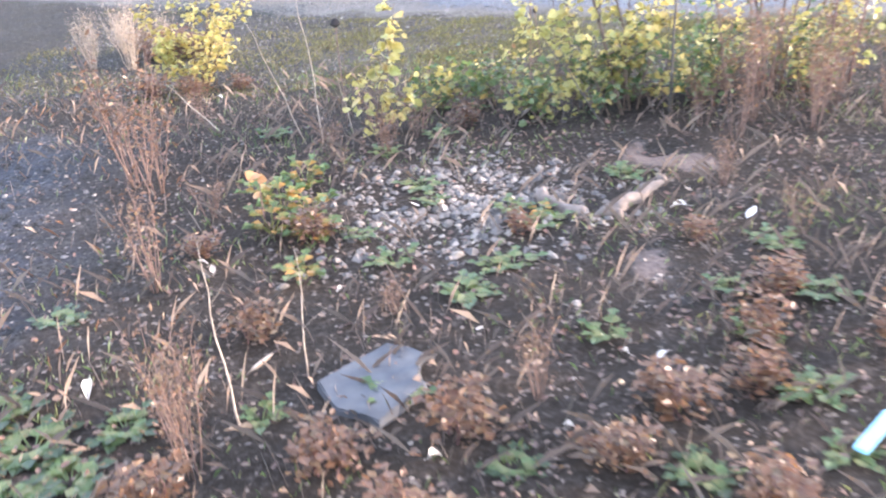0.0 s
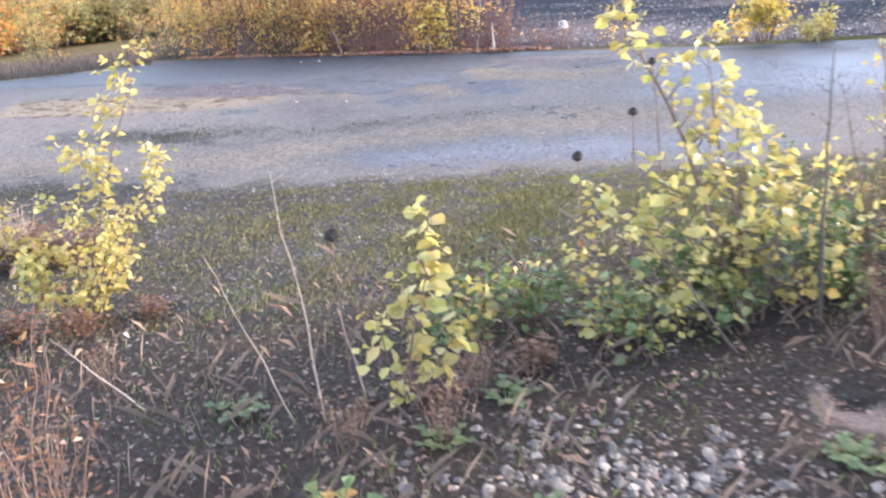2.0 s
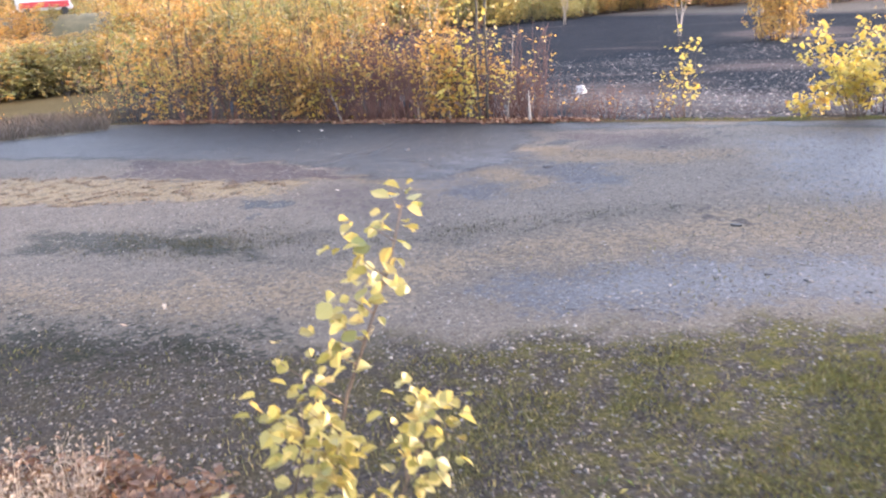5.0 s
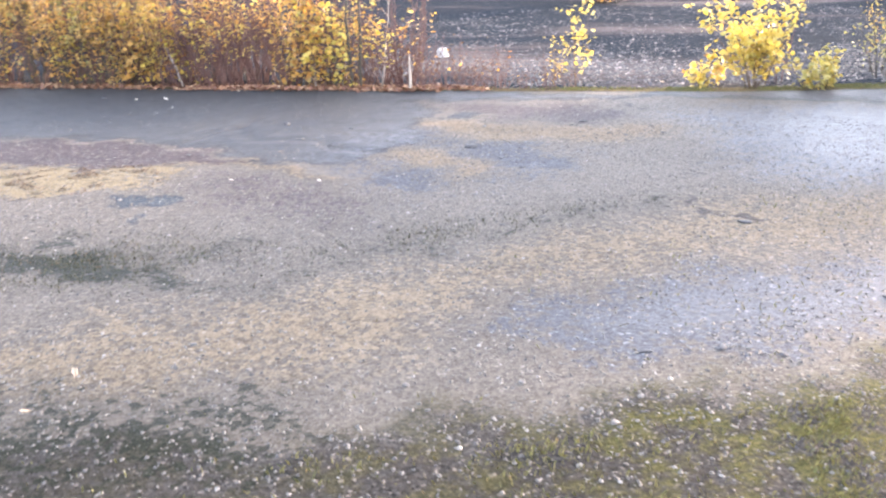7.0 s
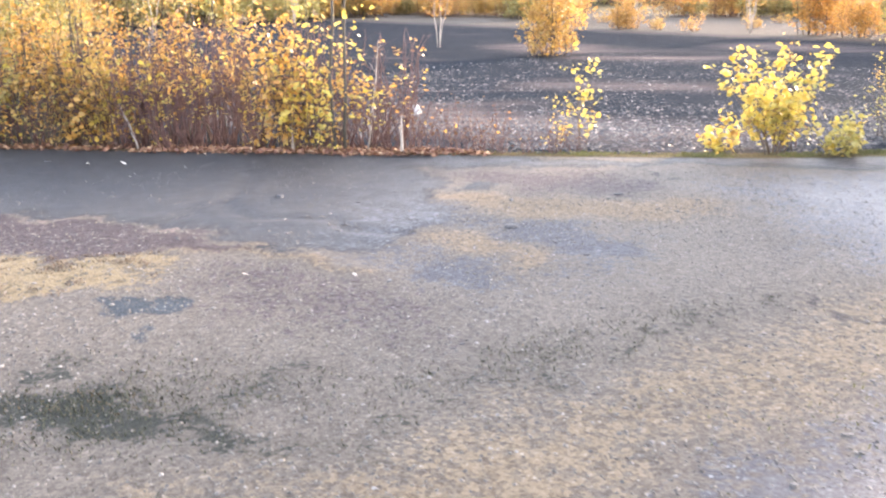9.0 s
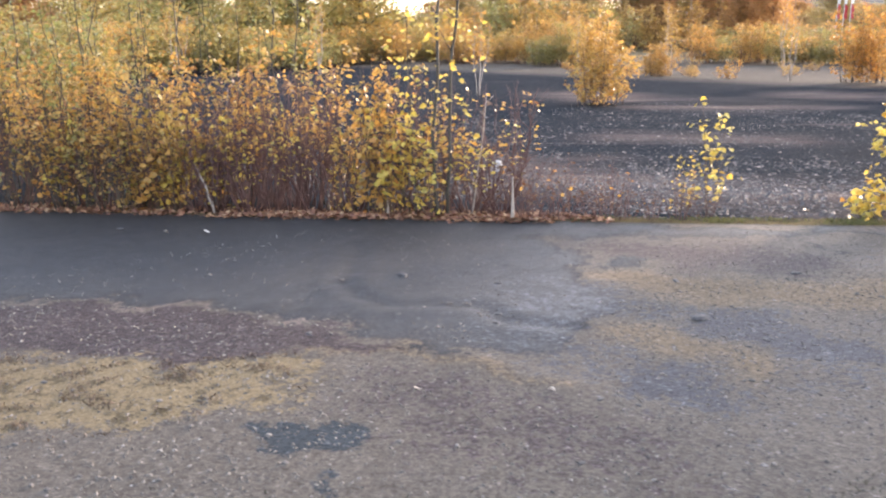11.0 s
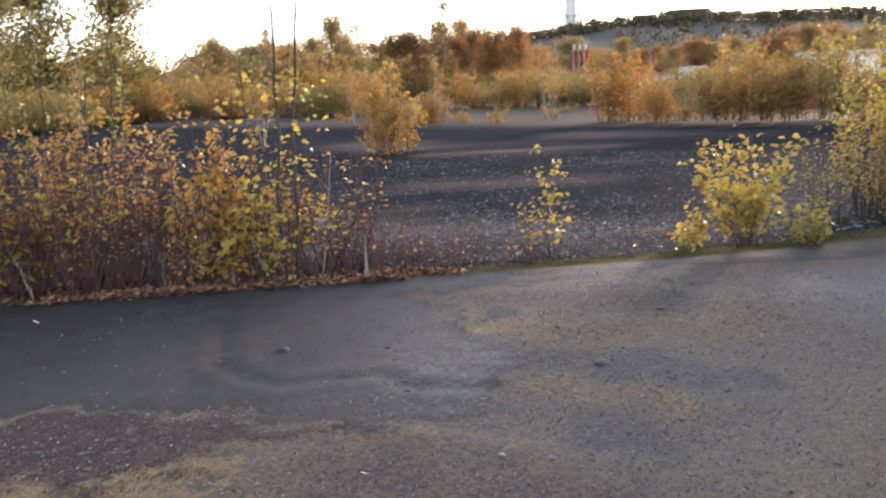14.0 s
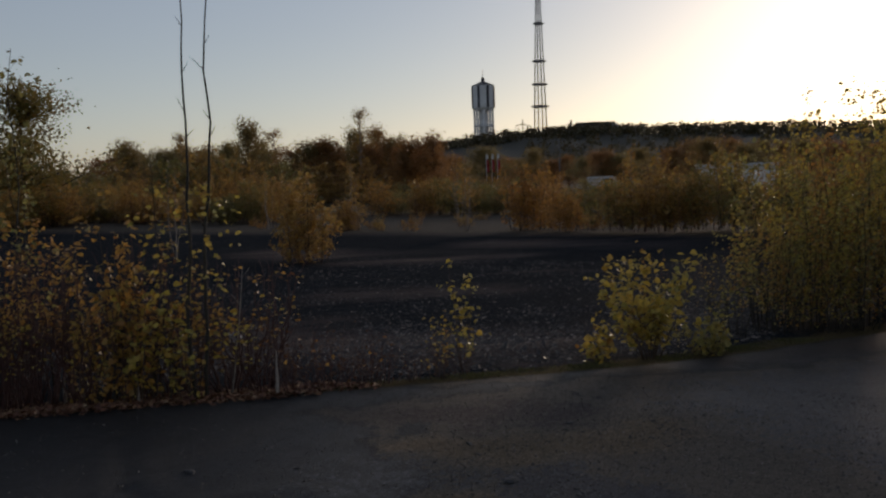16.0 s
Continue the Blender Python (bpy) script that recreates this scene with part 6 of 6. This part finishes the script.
def hill_buildings():
    x, y = polar(66.97, 455)
    root = tagged(new("hilltop_building"), "low dark flat-roofed building on hilltop", "building")
    root.location = (x, y, 24)
    root.rotation_euler = (0, 0, radians(-64))
    g = Geo()
    g.box((0, 0, 2.4), (16, 9, 4.8))
    part("wall", g.mesh("wall", M_roof_dark), root)
    g = Geo()
    g.box((0.8, 0, 5.2), (19, 11, 0.8))
    part("roof", g.mesh("roof", M_roof_dark), root)
    g = Geo()
    g.box((10.2, -1, 3.6), (3.4, 8, 2.2))
    part("white_wing", g.mesh("white_wing", M_white), root, "white side wing")
    for k in range(5):
        g = Geo()
        g.box((-6 + 3 * k, -4.52, 3.0), (2.2, 0.12, 1.4))
        part("window", g.mesh("window", M_glass_dark), root)
    x, y = polar(62.6, 455)
    root = tagged(new("power_pylon"), "small distant steel power pylon", "pylon")
    root.location = (x, y, 24)
    g = Geo()
    g.tube([(0, 0, -1), (0, 0, 8.5)], [0.45, 0.2], 5)
    part("shaft", g.mesh("shaft", M_steel), root)
    g = Geo()
    g.tube([(-3.3, 2.2, 5.4), (0, 0, 6.2), (3.3, -2.2, 5.4)], [0.2, 0.3, 0.2], 5)
    part("crossarm", g.mesh("crossarm", M_steel), root)
    x, y = polar(65.6, 452)
    g = Geo()
    g.box((0, 0, 3.5), (5, 0.6, 7), radians(30))
    ob = tagged(new("hilltop_screen", g.mesh("hilltop_screen", M_steel)), "pale slanted screen standing on hilltop", "screen")
    ob.location = (x, y, 24)


hill_buildings()


def flags():
    for k, az in enumerate((60.25, 60.6, 60.95)):
        x, y = polar(az, 150)
        root = tagged(new("flag"), "hanging red and white flag on pole", "flag", "row of red flags")
        root.location = (x, y, 0)
        g = Geo()
        g.tube([(0, 0, 0), (0, 0, 6.6)], [0.06, 0.05], 6)
        part("pole", g.mesh("pole", M_white), root)
        g = Geo()
        cols = [(0.05 + 0.13 * i, 0.09 * math.sin(i * 1.9), 3.7 - 0.05 * i) for i in range(7)]
        g.add([(a, o, z + dz) for a, o, z in cols for dz in (0, 1.95)], [(2 * i, 2 * i + 2, 2 * i + 3, 2 * i + 1) for i in range(6)])
        part("cloth", g.mesh("cloth", M_red), root)
        g = Geo()
        g.box((0.36, 0, 6.05), (0.7, 0.05, 0.75))
        part("white_band", g.mesh("white_band", M_white), root)
    x, y = polar(64.85, 140)
    root = tagged(new("street_lamp"), "slim grey lamp post in distance", "street lamp")
    root.location = (x, y, 0)
    g = Geo()
    g.tube([(0, 0, 0), (0, 0, 8.0)], [0.12, 0.07], 6)
    part("post", g.mesh("post", M_steel), root)
    g = Geo()
    g.box((-0.5, 0.3, 8.0), (1.1, 0.3, 0.16), radians(150))
    part("lamp_head", g.mesh("lamp_head", M_steel), root)


flags()


def hall():
    x, y = polar(75.4, 150)
    root = tagged(new("low_hall"), "long low building with pale roof", "building")
    root.location = (x, y, 0)
    root.rotation_euler = (0, 0, radians(-72))
    g = Geo()
    g.box((0, 0, 1.5), (11, 8, 3.0))
    part("wall", g.mesh("wall", M_concrete), root)
    g = Geo()
    g.box((0, 0, 3.25), (12, 9, 0.6))
    part("roof", g.mesh("roof", M_white), root)
    x, y = polar(67.5, 145)
    root = tagged(new("white_van"), "small white parked van in distance", "van")
    root.location = (x, y, 0)
    root.rotation_euler = (0, 0, radians(-60))
    vehicle(root, M_white, 4.8, 2.2)


def vehicle(root, paint, length, h, stripe=None):
    bm = bmesh.new()
    bmesh.ops.create_cube(bm, size=1, matrix=Matrix.Translation((0, 0, 0.45 + (h - 0.45) / 2)) @ Matrix.Diagonal((length, 1.9, h - 0.45, 1)))
    for v in bm.verts:
        if v.co.x > 0 and v.co.z > 1:
            v.co.x -= length * 0.16
        if v.co.z > 1:
            v.co.y *= 0.88
    bmesh.ops.bevel(bm, geom=list(bm.edges), offset=0.15, segments=2, affect="EDGES")
    me = bpy.data.meshes.new("body")
    bm.to_mesh(me)
    bm.free()
    me.materials.append(paint)
    part("body", me, root)
    for sgn in (-1, 1):
        for fx in (-0.32, 0.32):
            g = Geo()
            g.tube([(fx * length, sgn * 0.70, 0.33), (fx * length, sgn * 0.96, 0.33)], [0.33, 0.33], 14)
            part("wheel", g.mesh("wheel", M_rubber), root)
        g = Geo()
        g.box((length * 0.16, sgn * 0.90, h * 0.74), (length * 0.30, 0.1, h * 0.2))
        part("side_window", g.mesh("side_window", M_glass_dark), root)
        if stripe:
            g = Geo()
            g.box((-0.1, sgn * 0.95, h * 0.42), (length * 0.86, 0.06, h * 0.24))
            part("stripe", g.mesh("stripe", stripe), root, "broad red side stripe")


hall()
M_bank = plain_material("bank_soil", (0.10, 0.09, 0.04), (0.20, 0.16, 0.08), 1.5, 0.95)
root = tagged(new("parked_van"), "white van with broad red stripe", "van")
px, py = -1.51 + 92 * math.sin(radians(-4.7)), 3.75 + 92 * math.cos(radians(-4.7))
root.location = (px, py, 2.66)
root.rotation_euler = (0, 0, radians(8))
vehicle(root, M_white, 4.8, 2.2, M_red)
g = Geo()
g.tube([(px - 30, py - 3, -4.8), (px - 12, py, -3.5), (px, py, -3.4), (px + 12, py, -3.5), (px + 26, py + 3, -4.8)], [4.6, 6.1, 6.1, 6.1, 4.6], 24)
tagged(new("earth_bank", g.mesh("earth_bank", M_bank, True)), "low overgrown earth bank carrying a road", "bank", kind="structure")



# ---------------- loose cover: grass, litter, gravel ----------------
def scatter(rng, n, xr, yr, keep):
    out = []
    while len(out) < n:
        x, y = rng.uniform(*xr), rng.uniform(*yr)
        if rng.random() < keep(x, y):
            out.append((x, y))
    return out


def blades(name, label, n, xr, yr, keep, h, w, mat, seed, lean=0.6):
    rr = random.Random(seed)
    g = Geo()
    for x, y in scatter(rr, n, xr, yr, keep):
        z = gz(x, y)
        a = rr.uniform(0, 6.28)
        H = h * rr.uniform(0.35, 1.2)
        lx, ly = math.cos(a) * H * lean * rr.random(), math.sin(a) * H * lean * rr.random()
        sx, sy = -math.sin(a) * w / 2, math.cos(a) * w / 2
        g.add([(x - sx, y - sy, z - 0.005), (x + sx, y + sy, z - 0.005), (x + lx * 0.4 + sx * 0.7, y + ly * 0.4 + sy * 0.7, z + H * 0.6), (x + lx, y + ly, z + H)], [(0, 1, 2), (0, 2, 3)])
    return tagged(new(name, g.mesh(name, mat)), label, "grass", kind="stuff")


clump = lambda x, y, f=3.0: max(0.0, min(1.0, 0.45 + 0.8 * noise.noise((x * f, y * f, 0.3))))
bare_here = lambda x, y: max(0.9 * math.exp(-(min(0.0, -x - 1.35) / 0.3) ** 2 - ((y - 3.9) / 1.3) ** 2), math.exp(-((x - 1.02) / 0.2) ** 2 - ((y - 3.95) / 0.22) ** 2), math.exp(-((x - 0.78) / 0.13) ** 2 - ((y - 2.78) / 0.17) ** 2), math.exp(-((x - 0.12) / 0.4) ** 2 - ((y - 3.6) / 0.35) ** 2))
fade = lambda x, y: max(0.0, min(1.0, (x + 5.0) / 2.2)) * max(0.0, min(1.0, (6.0 - x) / 2.6)) * max(0.0, min(1.0, (y + 2.6) / 2.6))
weedy = lambda x, y: clump(x, y) * (1 - bare_here(x, y)) * max(0.05, min(1, (6.4 - y) / 1.5)) * fade(x, y)
blades("dry_grass", "thin dry straw lying over weedy soil", 8000, (-5, 6), (-2.6, 6.4), weedy, 0.10, 0.0018, M_straw, 1, 1.7)
blades("rust_grass", "red brown dead blades among weeds", 6000, (-5, 6), (-2.6, 6.2), lambda x, y: weedy(x + 7, y) * (1 - bare_here(x, y)), 0.05, 0.002, M_leaf_rust, 2, 1.7)
blades("green_grass", "short green blades growing in patches", 13000, (-5, 6), (-2.6, 6.6), lambda x, y: fade(x, y) * clump(x + 3, y + 9, 2.0) ** 2 * (1 - bare_here(x, y)), 0.035, 0.0035, M_leaf_green, 3, 1.2)
blades("moss_cover", "short olive moss and grass on gravel strip", 30000, (-3.2, 5.0), (5.6, 9.4), lambda x, y: max(0.04, clump(x, y, 2.2) - 0.3) * 1.6 * (1.0 if y < near_edge(x) - 0.2 else 0.02) * min(1.0, max(0.12, 0.55 + 0.28 * x)), 0.022, 0.005, M_mossblade, 4, 1.2)
M_patch_blade = leaf_material("patch_blade", [(0.0, (0.022, 0.026, 0.014)), (0.5, (0.05, 0.055, 0.027)), (1.0, (0.10, 0.10, 0.05))], rough=0.8, trans=0.1)
blades("green_patch_grass", "low dark grass growing through gravel", 4500, (-2.8, 2.4), (9.3, 12.0), lambda x, y: clump(x, y, 4) * max(math.exp(-((x + 1.4) / 0.7) ** 2 - ((y - 10.75 + 0.5 * (x + 1.4)) / 0.4) ** 2), 0.5 * math.exp(-((x - 0.5) / 1.3) ** 2 - ((y - 10.05 + 0.15 * x) / 0.16) ** 2)), 0.016, 0.006, M_patch_blade, 5, 1.2)
edge_gap = lambda x, y: y - float(far_edge(x))
blades("sand_tufts", "dark brown grass tufts on sandy patch", 5500, (-3.6, -0.3), (11.9, 15.0), lambda x, y: max(0.0, clump(x, y, 7.0) - 0.5) * 2 * (1.0 if inside(np.array([x]), np.array([y]), SAND_LEFT)[0] > -0.1 else 0.0), 0.016, 0.006, M_straw, 8, 1.6)
blades("edge_grass", "mossy green grass along surface edge", 3500, (3.3, 7.5), (10.5, 14.6), lambda x, y: clump(x, y, 2.0) ** 2 if 0.05 < edge_gap(x, y) < 0.5 else 0.0, 0.03, 0.006, M_mossblade, 6, 1.0)
blades("far_verge_grass", "yellowed grass verge at surface end", 6000, (-6.0, -2.2), (18.8, 22.0), lambda x, y: clump(x, y), 0.16, 0.010, M_straw, 7, 0.8)


def litter(name, label, n, xr, yr, keep, size, mat, seed):
    rr = random.Random(seed)
    g = Geo()
    for x, y in scatter(rr, n, xr, yr, keep):
        a = rr.uniform(0, 6.28)
        g.round_leaf((x, y, gz(x, y) + rr.uniform(0.004, 0.02)), (math.cos(a), math.sin(a), rr.uniform(-0.3, 0.5)), (rr.gauss(0, 0.3), rr.gauss(0, 0.3), 1), size * rr.uniform(0.5, 1.3), rr.uniform(0.5, 0.9))
    return tagged(new(name, g.mesh(name, mat)), label, "leaf litter", kind="stuff")


litter("leaf_litter", "brown fallen leaves scattered over weedy soil", 14000, (-5, 6), (-2.6, 6.0), lambda x, y: fade(x, y) * (0.15 + clump(x + 5, y) * (1 - 0.7 * bare_here(x, y))), 0.024, M_litter, 11)
M_litter_red = leaf_material("red_leaf_litter", [(0.0, (0.34, 0.13, 0.06)), (0.4, (0.20, 0.09, 0.06)), (0.75, (0.44, 0.21, 0.10)), (1.0, (0.60, 0.40, 0.22))], rough=0.75, trans=0.1)
litter("thicket_litter", "red brown fallen leaves under far thicket", 9000, (-1.6, 3.6), (14.0, 20.0), lambda x, y: max(0.0, 1 - abs(edge_gap(x, y) - 0.28) / 0.5) * clump(x, y, 2.2), 0.05, M_litter_red, 12)


def pieces(name, label, n, xr, yr, keep, lo, hi, mat, seed, flat=0.6, category="gravel"):
    """Loose angular pieces, each a small eight-faced lump."""
    rr = random.Random(seed)
    g = Geo()
    for x, y in scatter(rr, n, xr, yr, keep):
        s = lo + (hi - lo) * rr.random() ** 2.5
        z = gz(x, y) - 0.15 * s
        a = rr.uniform(0, 1.57)
        c, si = math.cos(a) * s, math.sin(a) * s
        j = [rr.uniform(0.6, 1.2) for _ in range(4)]
        g.add([(x + c * j[0], y + si * j[0], z + s * 0.2), (x - si * j[1], y + c * j[1], z + s * 0.1), (x - c * j[2], y - si * j[2], z + s * 0.2), (x + si * j[3], y - c * j[3], z), (x + rr.gauss(0, 0.2) * s, y + rr.gauss(0, 0.2) * s, z + s * flat * rr.uniform(0.8, 1.5))], [(0, 1, 4), (1, 2, 4), (2, 3, 4), (3, 0, 4)])
    return tagged(new(name, g.mesh(name, mat)), label, category, kind="stuff")


on_hard = lambda x, y: (1.0 if near_edge(x) - 0.2 < y < float(far_edge(x)) - 0.1 else 0.0)
off_asphalt = lambda x, y: on_hard(x, y) * (0.38 if (x + y) / 1.414 > 9.5 and y > 12.9 - 0.3 * x else 1.0) * (0.3 + clump(x, y, 1.3))
pieces("gravel", "small loose grey and pale gravel", 40000, (-3.6, 5.0), (7.0, 15.5), off_asphalt, 0.004, 0.014, M_gravel, 21)
pieces("gravel_in_moss", "loose stone chips lying in moss", 11000, (-3.0, 4.0), (5.6, 8.6), lambda x, y: 1.0 if y < near_edge(x) else 0.2, 0.004, 0.013, M_gravel, 22)
pieces("soil_chips", "small stone chips in weedy soil", 4000, (-5, 6), (-2.6, 6.0), lambda x, y: fade(x, y) * (0.25 + 0.75 * bare_here(x, y)), 0.004, 0.018, M_rubble, 23)
pieces("rubble_chips", "pale crushed rubble in weedy soil", 1700, (-0.6, 0.9), (2.9, 4.5), lambda x, y: clump(x, y, 5) * math.exp(-((x - 0.12) / 0.42) ** 2 - ((y - 3.6) / 0.40) ** 2), 0.006, 0.030, M_rubble, 24)
pieces("shale_rubble", "broken black and grey shale chips", 30000, (2.5, 16), (11.5, 24), lambda x, y: max(0.0, min(1.0, (edge_gap(x, y) - 0.4) / 0.6)) * max(0.12, 1 - abs(edge_gap(x, y) - 2.2) / 3.4) * clump(x, y, 0.8), 0.008, 0.040, M_shale, 25, 0.5, "shale")

# the larger stones of the gravel, one by one
rr = random.Random(88)
GP = [rock_geo(rr, 1, rr.uniform(0.6, 0.95), rr.uniform(0.4, 0.7), 0.2, 2, 6).mesh("pebble", M_pebble) for _ in range(5)]
for i, (x, y) in enumerate(scatter(rr, 260, (-2.6, 3.2), (7.2, 13.0), off_asphalt)):
    s = rr.uniform(0.008, 0.017)
    part("pebble", GP[i % 5], ground, m=Matrix.Translation((x, y, gz(x, y) + s * 0.15)) @ Matrix.Rotation(rr.uniform(0, 6.28), 4, "Z") @ Matrix.Scale(s, 4))
